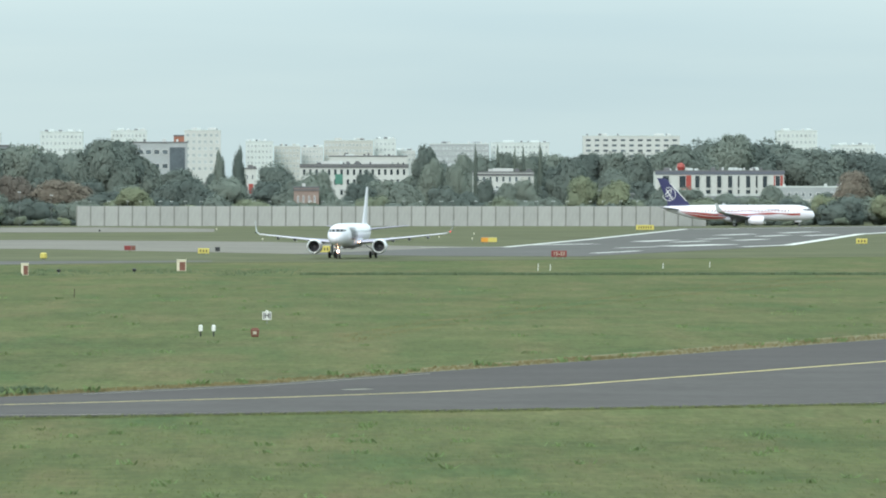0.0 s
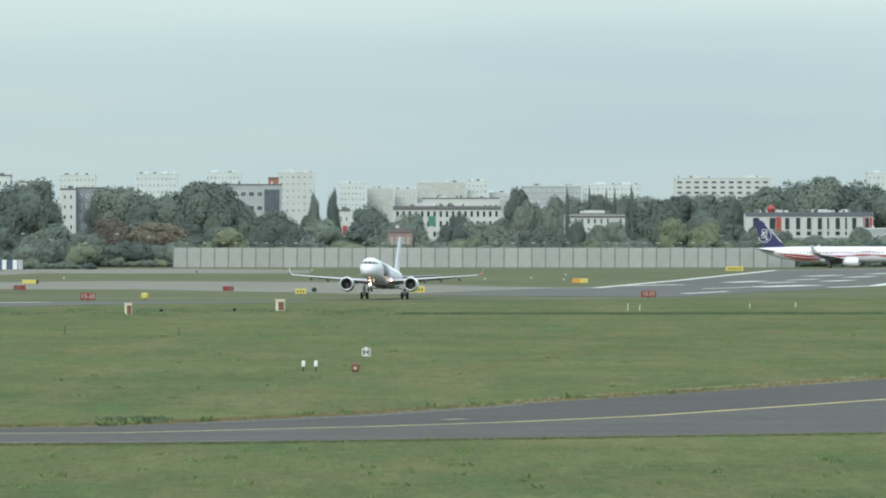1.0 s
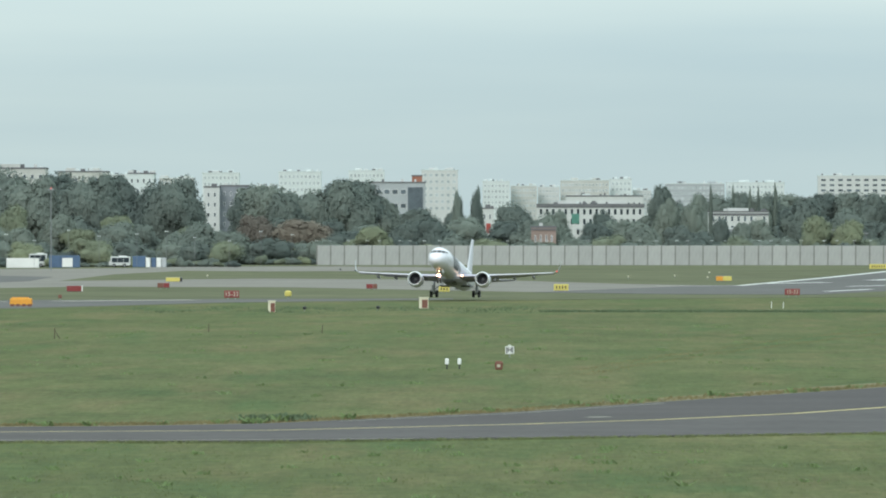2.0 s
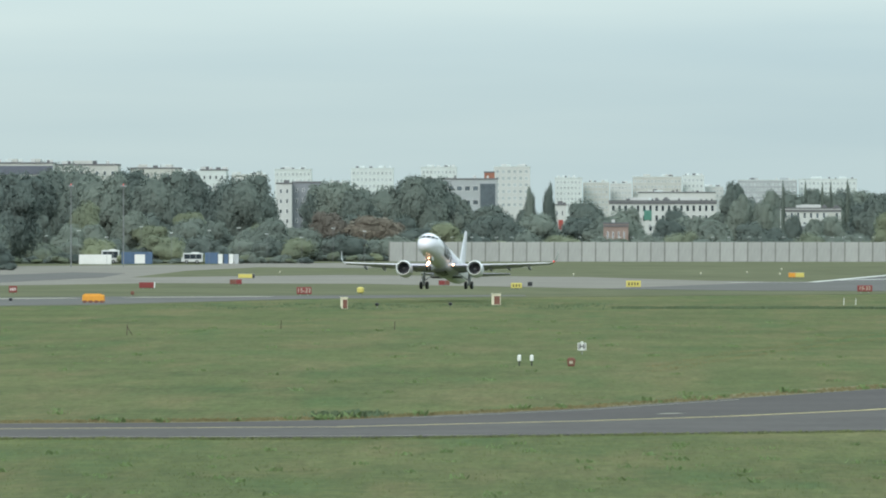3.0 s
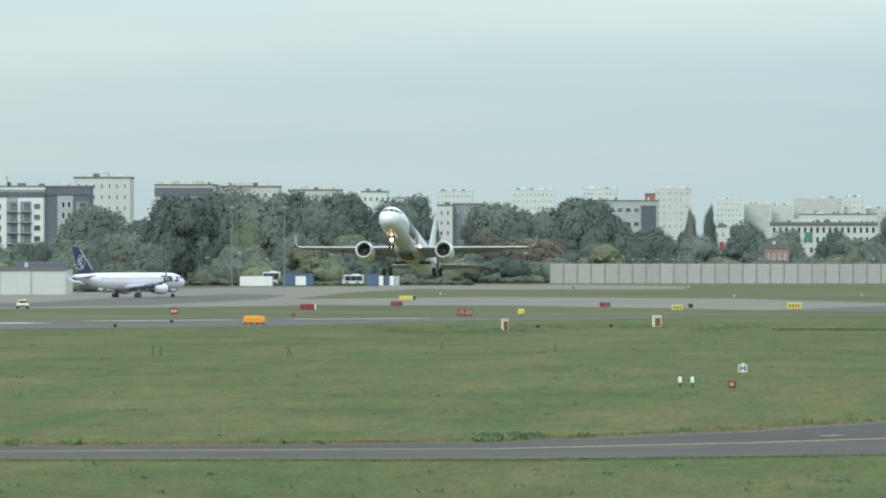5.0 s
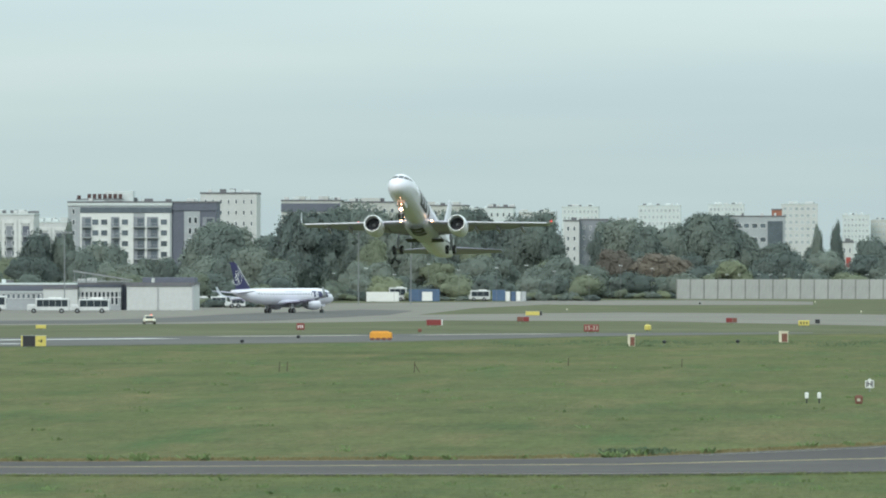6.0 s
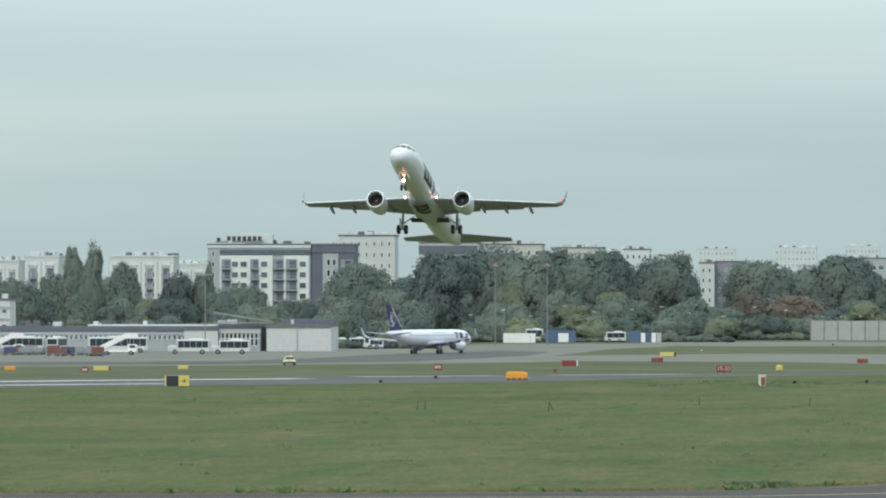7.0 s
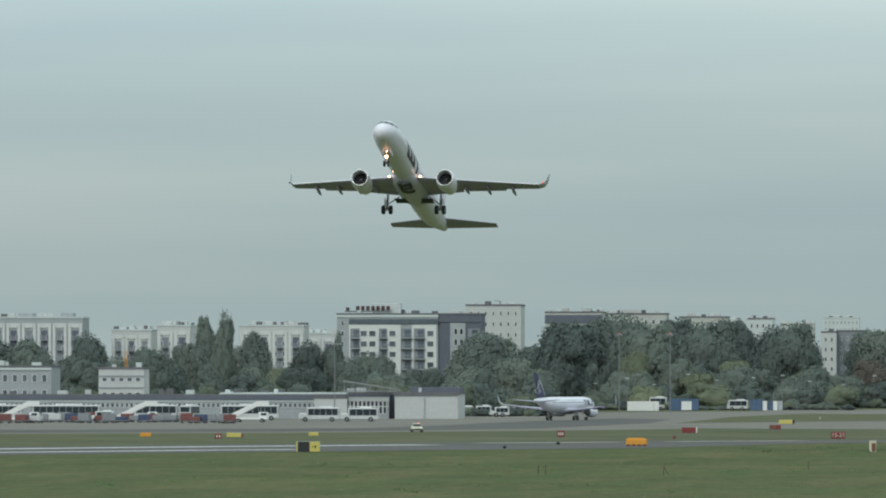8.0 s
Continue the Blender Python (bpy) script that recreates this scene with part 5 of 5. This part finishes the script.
for b, dip, w in ((-421, 153.5, 0.85), (-152, 146.5, 1.15)):
    t = thing("equipment_box", "cream field equipment box with brown door", "box", spot(b, dip), 0, "equipment boxes")
    bm = B()
    box(bm, (0, 0, 0.68), (w, 0.8, 1.36), bevel=0.05)
    part("body", bm, CREAM, t)
    bm = B()
    box(bm, (0.12, -0.41, 0.62), (w * 0.62, 0.04, 1.05), bevel=0.01)
    part("door", bm, BROWN, t)
    bm = B()
    box(bm, (0, 0, 1.4), (w + 0.12, 0.92, 0.08), bevel=0.02)
    part("lid", bm, CREAM, t)
t = thing("skip_container", "orange steel equipment skip with rounded top", "container", spot(-865, 143))
bm = B()
box(bm, (0, 0, 0.62), (2.9, 1.5, 0.9), bevel=0.12, taper=0.97)
part("body", bm, ORANGE, t)
bm = B()
box(bm, (-0.1, 0, 1.12), (2.2, 1.2, 0.16), bevel=0.06)
part("lid", bm, ORANGE, t)
for x in (-1.1, -0.35, 0.4, 1.15):
    bm = B()
    box(bm, (x, -0.72, 0.18), (0.5, 0.12, 0.34), bevel=0.03)
    part("foot", bm, BROWN, t)
for b, dip in ((-363, 151), (-233, 150), (-1012, 142), (-1112, 150), (-300, 80)):
    t = thing("ground_light", "low dark runway light on a stake", "light", spot(b, dip), 0, "runway lights")
    bm = B()
    lathe(bm, [(0.2, 0.1), (0.24, 0.22), (0.5, 0.25), (0.58, 0.12)], (0, 0, 0), "z", 10, caps=True)
    part("head", bm, BLACK, t)
    bm = B()
    rod(bm, (0, 0, 0), (0, 0, 0.24), 0.05)
    part("stake", bm, STEEL, t)
for b, dip in ((292, 92), (350, 95), (210, 94), (-15, 96), (-535, 92), (-96, 78), (353, 86)):
    t = thing("edge_light", "small pale taxiway edge light on a stake", "light", spot(b, dip), 0, "taxiway lights")
    bm = B()
    lathe(bm, [(0.3, 0.05), (0.34, 0.13), (0.56, 0.14), (0.62, 0.05)], (0, 0, 0), "z", 10, caps=True)
    part("head", bm, CREAM, t)
    bm = B()
    rod(bm, (0, 0, 0), (0, 0, 0.32), 0.05)
    part("stake", bm, STEEL, t)
t = thing("yellow_lamp", "round yellow obstruction lamp on a post", "light", spot(-392, 128))
bm = B()
lathe(bm, [(0.25, 0.3), (0.35, 0.5), (0.9, 0.5), (1.08, 0.25)], (0, 0, 0), "z", 12, caps=True)
part("head", bm, YELLOW, t)
bm = B()
rod(bm, (0, 0, 0), (0, 0, 0.3), 0.1)
part("post", bm, STEEL, t)
for b, dip, h, m in ((463, 146, 0.9, WHITE), (484, 146, 0.8, WHITE), (679, 142, 0.7, WHITE), (760, 140, 0.7, WHITE), (-1046, 199, 0.95, TRUNK), (-1032, 198, 0.9, TRUNK), (-806, 200, 1.0, TRUNK),
                     (-533, 188, 0.8, TRUNK), (-332, 190, 0.8, TRUNK)):
    t = thing("stake", "white marker stake in the grass" if m == WHITE else "thin dark wooden stake in the grass", "stake", spot(b, dip), 0, "stakes")
    bm = B()
    rod(bm, (0, 0, 0), (0.04, 0, h), 0.05, 6, 0.035)
    part("stick", bm, m, t)
    if b == -806:
        bm = B()
        rod(bm, (0.5, 0, 0), (0.04, 0, h * 0.8), 0.04)
        part("brace", bm, m, t)

# ---- lamp posts and masts ----
lamp = None
for i in range(64):
    b = -1130 + i * 29 + random.uniform(-9, 9)
    d = 2275 if b > -350 else random.uniform(2000, 2135)
    if b < -400 and i % 2:
        continue
    h = 6.4 if b > -350 else random.uniform(6.5, 9.5)
    if lamp is None:
        lamp = thing("lamp_post", "slim perimeter lamp post with small white heads", "lamp post", spot(b, d=d), 0, "perimeter lamps")
        bm = B()
        rod(bm, (0, 0, 0), (0, 0, 1), 0.035, 6, 0.03)
        part("pole", bm, POLE, lamp)
        bm = B()
        box(bm, (0, 0, 1.0), (0.5, 0.08, 0.012))
        part("arm", bm, STEEL, lamp)
        for q in (-0.25, 0.25):
            bm = B()
            box(bm, (q, -0.05, 1.0), (0.22, 0.25, 0.025), bevel=0.006)
            part("lamp_head", bm, LAMP_WHITE, lamp)
        lamp.scale = (1, 1, h)
    else:
        o = copy_thing(lamp, Matrix.Identity(4))
        o.matrix_basis = Matrix.LocRotScale(spot(b, d=d), None, Vector((1, 1, h)))


def mast(b, d, h, red, heads):
    t = thing("light_mast", "tall grey lattice light mast" + (" with red warning light" if red else ""), "mast", spot(b, d=d))
    bm = B()
    rod(bm, (0, 0, 0), (0, 0, h), 0.13, 8, 0.08)
    part("pole", bm, POLE, t)
    if red:
        bm = B()
        lathe(bm, [(h, 0.05), (h + 0.06, 0.12), (h + 0.22, 0.1), (h + 0.3, 0.04)], (0, 0, 0), "z", 8, caps=True)
        part("warning_light", bm, LAMP_RED, t)
    for i in range(heads):
        bm = B()
        box(bm, ((i - (heads - 1) / 2) * 0.8, -0.2, h - 0.2), (0.6, 0.4, 0.35), bevel=0.05)
        part("floodlight", bm, STEEL, t)


mast(-1428, 1690, 16.0, False, 4)
mast(-905, 1960, 19.0, True, 2)
mast(-812, 1965, 19.0, True, 2)
mast(-1330, 2060, 17.0, False, 2)
mast(630, 2360, 8.5, False, 2)

# ---- vehicles ----


def road_wheel(parent, x, y, r):
    bm = B()
    lathe(bm, [(-0.12, r * 0.5), (-0.12, r), (0.12, r), (0.12, r * 0.5)], (x, y, r), "y", 14)
    w = part("wheel", bm, RUBBER, parent)
    bm = B()
    lathe(bm, [(-0.1, 0.02), (-0.1, r * 0.52), (0.1, r * 0.52), (0.1, 0.02)], (x, y, r), "y", 10, caps=True)
    part("rim", bm, STEEL, w)


def bus(label, b, dip, L, H, body, rz=0, nose=0.0, name="bus"):
    """Bus or minibus along X, front towards -X; nose: length of a low bonnet."""
    t = thing(name, label, "bus" if name != "van" else "van", spot(b, dip), rz)
    bm = B()
    box(bm, (nose / 2, 0, 0.4 + (H - 0.4) / 2), (L - nose, 2.4, H - 0.4), bevel=0.16)
    if nose:
        box(bm, (-L / 2 + nose / 2 + 0.3, 0, 0.4 + (H - 0.4) * 0.27), (nose + 0.6, 2.0, (H - 0.4) * 0.54), bevel=0.2)
    part("body", bm, body, t)
    n = max(3, int((L - nose) / 1.3))
    for sy in (-1, 1):
        for i in range(n):
            bm = B()
            x = -L / 2 + nose + 0.3 + (i + 0.5) * (L - nose - 0.6) / n
            box(bm, (x, sy * 1.2, 0.4 + (H - 0.4) * 0.62), ((L - nose - 0.6) / n - 0.06, 0.04, (H - 0.4) * 0.52))
            part("side_window", bm, GLASS, t)
    for q, x in ((-1, -L / 2 + nose), (1, L / 2)):
        bm = B()
        box(bm, (x, 0, 0.4 + (H - 0.4) * 0.66), (0.05, 2.0, (H - 0.4) * 0.42))
        part("windscreen", bm, GLASS, t)
    bm = B()
    box(bm, (nose / 2 + 0.5, 0, H + 0.1), ((L - nose) * 0.4, 1.5, 0.2), bevel=0.06)
    part("roof_unit", bm, WHITE, t)
    for x in (-L / 2 + max(1.3, nose * 0.6), L / 2 - 1.5):
        for sy in (-1, 1):
            road_wheel(t, x, sy * 1.12, 0.48)
    for sy in (-0.8, 0.8):
        bm = B()
        box(bm, (-L / 2 - 0.01, sy, 0.75), (0.06, 0.3, 0.2), bevel=0.02)
        part("headlight", bm, LAMP_WHITE, t)
    return t


bus("white minibus with large dark windows on the apron", -1457, 95, 8.2, 2.9, COACH_WHITE, 4, 1.6, "minibus")
bus("white minibus with large dark windows on the apron", -1382, 95, 7.6, 2.8, COACH_WHITE, 2, 1.5, "minibus")
bus("long white coach with dark windows parked by the terminal", -1585, 92.5, 12.0, 3.2, COACH_WHITE, 3)
bus("long white coach with dark windows parked by the terminal", -1925, 92.5, 14.0, 3.2, COACH_WHITE, 2)
bus("white coach with dark windows behind carts", -1758, 91, 9.0, 3.1, COACH_WHITE, 2)
bus("white coach with dark windows behind carts", -1696, 91, 7.0, 3.0, COACH_WHITE, 80)
bus("long white coach with dark windows parked by the terminal", -2065, 92, 13.0, 3.2, COACH_WHITE, 2)
bus("long white coach with dark windows parked by the terminal", -2200, 92, 13.0, 3.2, COACH_WHITE, 2)
bus("white service van with a dark window band", -1158, 85, 4.6, 2.4, COACH_WHITE, 6, 1.1, "van")
bus("white service van with a dark window band", -1188, 84, 3.6, 2.2, COACH_WHITE, 20, 0.8, "van")
bus("white service van with a dark window band", -1124, 86, 4.2, 2.2, COACH_WHITE, 8, 1.0, "van")
bus("white caravan office with dark window", -690, 73.5, 5.4, 2.7, COACH_WHITE, 0, 0.4, "van")
bus("white lorry with box body behind a container", -840, 73.2, 6.0, 3.4, COACH_WHITE, 0, 1.5, "van")
bus("white airport van by the terminal", -1860, 96, 4.8, 2.2, COACH_WHITE, 0, 1.2, "van")


def car(label, b, dip, body, rz, beacon=False):
    t = thing("car", label, "car", spot(b, dip), rz)
    bm = B()
    box(bm, (0, 0, 0.58), (1.8, 4.2, 0.62), bevel=0.14)
    box(bm, (0, 0.35, 1.12), (1.6, 2.6, 0.62), bevel=0.12, taper=0.8)
    part("body", bm, body, t)
    for y, rx in ((-0.82, 0.5), (1.53, -0.4)):
        bm = B()
        box(bm, (0, y, 1.12), (1.3, 0.05, 0.44), rx=-rx)
        part("windscreen", bm, GLASS, t)
    for sx in (-1, 1):
        bm = B()
        box(bm, (sx * 0.74, 0.35, 1.14), (0.05, 1.9, 0.36), ry=-sx * 0.25)
        part("side_window", bm, GLASS, t)
        for y in (-1.35, 1.35):
            bm = B()
            lathe(bm, [(-0.11, 0.15), (-0.11, 0.32), (0.11, 0.32), (0.11, 0.15)], (sx * 0.82, y, 0.32), "x", 12, caps=True)
            part("wheel", bm, RUBBER, t)
        bm = B()
        box(bm, (sx * 0.62, -2.1, 0.68), (0.36, 0.06, 0.16), bevel=0.02)
        part("headlight", bm, LAMP_WHITE, t)
    bm = B()
    box(bm, (0, -2.1, 0.42), (1.6, 0.08, 0.2), bevel=0.02)
    part("bumper", bm, BLACK, t)
    if beacon:
        bm = B()
        box(bm, (0.35, 0.3, 1.5), (0.35, 0.2, 0.14), bevel=0.04)
        part("beacon", bm, LAMP_RED, t, "lit red beacon bar")


car("pale yellow airport guide car with a lit beacon", -1277, 114.5, CREAM, 9, True)
car("grey apron service car", -1242, 85, GREY_PAINT, 60)
car("white apron service car", -1660, 96, WHITE, 80)


def stairs(b, dip, flip=1):
    t = thing("stair_truck", "white mobile passenger stairs on a truck", "stair truck", spot(b, dip))
    bm = B()
    box(bm, (0, 0, 0.75), (7.0, 2.2, 0.4), bevel=0.05)
    part("chassis", bm, WHITE, t)
    bm = B()
    box(bm, (flip * 2.6, 0, 1.4), (1.8, 2.1, 1.3), bevel=0.15)
    part("cab", bm, WHITE, t)
    bm = B()
    box(bm, (flip * 2.7, -1.06, 1.65), (1.1, 0.04, 0.5))
    part("cab_window", bm, GLASS, t)
    n = 14
    for i in range(n):
        bm = B()
        box(bm, (flip * (-4.2 + i * 0.42), 0, 0.4 + i * 0.21), (0.44, 1.5, 0.06))
        part("step", bm, STEEL, t)
    for sy in (-0.8, 0.8):
        bm = B()
        a0, a1 = Vector((flip * -4.5, sy, 0.35)), Vector((flip * 1.6, sy, 3.35))
        q = [a0, a1, a1 + Vector((0, 0, 1.0)), a0 + Vector((0, 0, 1.0))]
        rings(bm, [[p + Vector((0, dy, 0)) for p in q] for dy in (-0.04, 0.04)])
        part("side_panel", bm, WHITE, t)
    bm = B()
    box(bm, (flip * 2.6, 0, 3.3), (2.2, 1.7, 0.15), bevel=0.03)
    box(bm, (flip * 2.6, -0.8, 3.8), (2.2, 0.06, 0.9))
    part("platform", bm, WHITE, t)
    bm = B()
    rod(bm, (flip * 1.8, 0, 0.9), (flip * 2.2, 0, 3.3), 0.12)
    part("lift_post", bm, STEEL, t)
    for x in (-2.3, 2.4):
        for sy in (-1, 1):
            road_wheel(t, flip * x, sy * 1.0, 0.42)


stairs(-1584, 96.5)
stairs(-1790, 96)
stairs(-2010, 97)


def cart(b, dip, m, rz, h):
    t = thing("baggage_cart", "covered baggage cart in " + {CART_RED: "faded red", BROWN: "brown", CART_BLUE: "blue", COACH_WHITE: "white", CART_GREY: "grey"}[m], "cart", spot(b, dip), rz, "baggage carts")
    bm = B()
    box(bm, (0, 0, 0.45), (2.6, 1.5, 0.14), bevel=0.03)
    part("deck", bm, STEEL, t)
    bm = B()
    box(bm, (0, 0, 0.55 + h / 2), (2.4, 1.4, h), bevel=0.08)
    part("cover", bm, m, t)
    bm = B()
    rod(bm, (-1.3, 0, 0.42), (-2.1, 0, 0.3), 0.04)
    part("tow_bar", bm, STEEL, t)
    for x in (-0.9, 0.9):
        for sy in (-1, 1):
            road_wheel(t, x, sy * 0.68, 0.26)


rng = random.Random(4)
for i in range(40):
    b = -2080 + i * 13.5 + rng.uniform(-3, 3)
    if b < -1612:
        cart(b, 97 + rng.uniform(-1.5, 2), rng.choice((CART_RED, BROWN, CART_BLUE, CART_GREY, COACH_WHITE, CART_RED, CART_GREY, CART_GREY)), rng.uniform(-25, 25), rng.uniform(0.7, 1.5))


def container(label, b, dip, L, H, m, door=True):
    t = thing("container", label, "container", spot(b, dip))
    bm = B()
    box(bm, (0, 0, H / 2 + 0.02), (L, 2.4, H), bevel=0.05)
    part("shell", bm, m, t)
    for i in range(int(L / 0.6)):
        bm = B()
        box(bm, (-L / 2 + 0.4 + i * 0.6, -1.22, H / 2 + 0.1), (0.2, 0.06, H - 0.3))
        part("rib", bm, m, t)
    if door:
        bm = B()
        box(bm, (L * 0.1, -1.27, H * 0.4 + 0.1), (L * 0.34, 0.06, H * 0.75))
        part("door", bm, WHITE, t)


container("long white storage container on the field's edge", -862, 74.5, 8.0, 2.4, WHITE, False)
container("blue site container with white door", -788, 74, 7.6, 3.0, BLUE)
container("plain blue steel site container", -656, 73.5, 3.2, 2.8, BLUE, False)
for i, b in enumerate((-640, -630, -621, -612)):
    container("small site container in a row", b, 73.5, 1.1, 2.4, (WHITE, BLUE, WHITE, GREY_PAINT)[i], False)

# steel gantry behind the wall
t = thing("gantry", "grey steel gantry frame behind the wall", "gantry", spot(585, d=2320))
for x in (-5.5, 5.5):
    bm = B()
    box(bm, (x, 0, 4.6), (0.5, 0.5, 9.2))
    part("column", bm, STEEL, t)
bm = B()
box(bm, (0, 0, 9.2), (11.6, 0.6, 0.6))
box(bm, (0, 0, 8.1), (11.6, 0.3, 0.25))
part("beam", bm, STEEL, t)

# ---- grass, weeds ----


def blades(name, spots, height, spread, per, material, label, seed, lean=0.5):
    """Tufts of narrow blades standing on the ground, as one sheet of stuff."""
    g = np.random.default_rng(seed)
    n = len(spots) * per
    root = np.repeat(spots, per, 0) + g.normal(size=(n, 2)) * spread
    hh = height * g.uniform(0.45, 1.25, n) * np.repeat(g.uniform(0.6, 1.3, len(spots)), per)
    ang = g.uniform(0, np.pi, n)
    wid = hh * g.uniform(0.18, 0.4, n)
    top = root + g.normal(size=(n, 2)) * (hh * lean)[:, None]
    dx = np.stack([np.cos(ang) * wid, np.sin(ang) * wid], 1)
    z0 = np.full((n, 1), 0.0)
    face = dx[:, 0] * hh < 0
    dx[face] *= -1
    v = np.stack([np.hstack([root - dx, z0]), np.hstack([root + dx, z0]), np.hstack([top + dx * 0.5, hh[:, None]]), np.hstack([top - dx * 0.5, hh[:, None] * 0.9])], 1).reshape(-1, 3)
    me = bpy.data.meshes.new(name)
    me.from_pydata(v.tolist(), [], np.arange(n * 4).reshape(-1, 4).tolist())
    up_ = np.array((0, -0.3, 0.95)) + g.normal(size=(n, 3)) * 0.12
    me.shade_smooth()
    me.normals_split_custom_set_from_vertices(np.repeat(up_ / np.linalg.norm(up_, axis=1)[:, None], 4, 0).tolist())
    return tagged(link(name, me, material), label, "grass", kind="stuff")


def strew(count, b0, b1, d0, d1, seed):
    g = np.random.default_rng(seed)
    d = np.sqrt(g.uniform(d0 * d0, d1 * d1, count))
    return np.stack([d * g.uniform(b0, b1, count) / F, d], 1)


EDGE = [(-2600, 361), (-1420, 359), (-700, 354.5), (-430, 350), (0, 330), (277, 311), (700, 283), (1100, 255), (1500, 227)]


def off_pavement(p):
    """Keep only spots on the far grass beyond the taxiway's edge."""
    b, dip = p[:, 0] / p[:, 1] * F, EYE_Z * F / p[:, 1]
    return p[dip < np.interp(b, [e[0] for e in EDGE], [e[1] for e in EDGE]) - 2]


blades("grass", strew(16000, -2000, 1300, 270, 404, 1), 0.05, 0.4, 3, TUFT, "short mown grass tufts", 1, 0.6)
blades("grass", off_pavement(strew(30000, -1900, 1300, 435, 1000, 2)), 0.05, 0.45, 3, TUFT, "short mown grass tufts", 2, 0.6)
blades("weeds", strew(130, -1900, 1200, 300, 402, 3), 0.14, 0.2, 18, WEED, "leafy green weeds in the mown grass", 3, 0.8)
blades("weeds", off_pavement(strew(260, -1900, 1200, 445, 900, 4)), 0.15, 0.3, 18, WEED, "leafy green weeds in the mown grass", 4, 0.8)
blades("weeds", strew(60, -700, 60, 1010, 1080, 5), 0.2, 1.5, 30, TALL_WEED, "clumps of tall weeds beside the strip", 5, 0.7)
blades("weeds", strew(1500, 60, 1200, 1018, 1025, 6), 0.24, 0.5, 8, TALL_WEED, "dark line of uncut grass", 6, 0.6)
g = np.random.default_rng(7)
pts = []
for (b0, v0), (b1, v1) in zip(EDGE, EDGE[1:]):
    n = int((b1 - b0) * 1.1)
    for k in g.uniform(0, 1, n):
        p = spot(b0 + (b1 - b0) * k, v0 + (v1 - v0) * k - g.uniform(-0.5, 2.5 + max(0, b0 + 430) * 0.003))
        pts.append((p.x, p.y))
blades("dry_grass", np.array(pts), 0.13, 0.4, 5, DRY_TUFT, "dry yellow grass along the taxiway's edge", 8)
blades("weeds", np.array(pts)[::60], 0.26, 0.22, 26, WEED, "leafy weeds along the taxiway's edge", 9, 0.7)
# dark leafy clumps at the taxiway's edge
pts = [(p.x, p.y) for p in (spot(b, np.interp(b, [e[0] for e in EDGE], [e[1] for e in EDGE]) - g.uniform(1.0, 4.5)) for b in (*g.uniform(-405, -388, 14), *g.uniform(-374, -360, 9), *g.uniform(-470, -440, 5)))]
blades("weeds", np.array(pts), 0.3, 0.35, 34, TALL_WEED, "dark leafy clumps at the taxiway's edge", 14, 0.6)
# faint tyre tracks curving through the grass
TRACK = [(120, 256), (250, 234), (410, 211), (666, 181), (1000, 152)]
pts = []
for k in g.uniform(0, 1, 2600):
    b = 120 + 880 * k
    p = spot(b, np.interp(b, [e[0] for e in TRACK], [e[1] for e in TRACK]) + g.choice((0.0, 9.0)) + g.normal() * 0.9)
    pts.append((p.x, p.y))
blades("dry_grass", np.array(pts), 0.05, 0.5, 4, DRY_TUFT, "faint dry tyre tracks pressed into the grass", 12, 0.9)
pts = [(p.x, p.y) for p in (spot(b, 384.3 + g.uniform(0, 1.5) - max(0, (b + 430)) * 0.0148) for b in g.uniform(-2000, 1300, 1800))]
blades("grass", np.array(pts), 0.11, 0.2, 5, TUFT, "uneven grass along the taxiway's near edge", 10)

for m_ in (*BROAD, POPLAR, REDDISH, *PALE, *BUSH, BUSH_P):
    for o in (*m_.children_recursive, m_):
        bpy.data.objects.remove(o)


def motions():
    # departing jet: place of the main wheels, then pitch, bank, heading
    rows = []
    for t, x, y, z, pitch, bank, head in JET:
        rows.append((t, Matrix.Translation((x, y, z)) @ Matrix.Rotation(radians(head), 4, "Z") @ Matrix.Rotation(radians(bank), 4, "Y") @ Matrix.Rotation(radians(-pitch), 4, "X")))
    walk(jet, rows)
    walk(single, [(t, pose(*spot(b, 70.5), 0, 0, h)) for t, b, h in ((0, 810, 84), (1, 821, 84), (1.5, 832, 84), (2, 844, 84), (8, 1030, 84))])
    walk(regional, [(t, pose(*spot(b, v), 0, 0, h)) for t, b, v, h in ((0, -1235, 91, 132), (3.5, -1131, 94, 138), (5.5, -1070, 95, 143.5), (6.5, -1032, 95, 149), (8.0, -1008, 92.5, 162))])


# seconds; x, y, height of the wheels; pitch, bank and heading in degrees
JET = [(0, 11.90, 1250, 0.06, 0.1, -0.3, -7.8), (0.5, 7.50, 1249, 0.06, 1.5, -0.2, -7.5), (1, 2.70, 1238, 0.06, 4.1, 0.1, -7.5), (1.5, -2.44, 1209, 0.06, 6.1, 0.1, -7.5),
       (2, -7.58, 1178, 0.45, 7.4, 0.2, -7.4), (3.5, -23.10, 1088, 2.43, 9.2, 0, -7.2), (4, -28.40, 1061, 3.56, 9.6, 0, -7), (5.5, -44.20, 968, 8.66, 12.4, -0.2, -6.2),
       (6, -49.50, 942, 11.03, 13.6, -0.3, -6.1), (6.5, -54.62, 910, 14, 14.8, -0.3, -6.2), (7, -60.80, 890.5, 17.68, 16, 0.1, -6.2), (7.5, -67.58, 882.5, 22.09, 16.7, 0.5, -6.2),
       (8, -74.06, 864.9, 27.46, 17.4, 0.3, -6.1)]
motions()
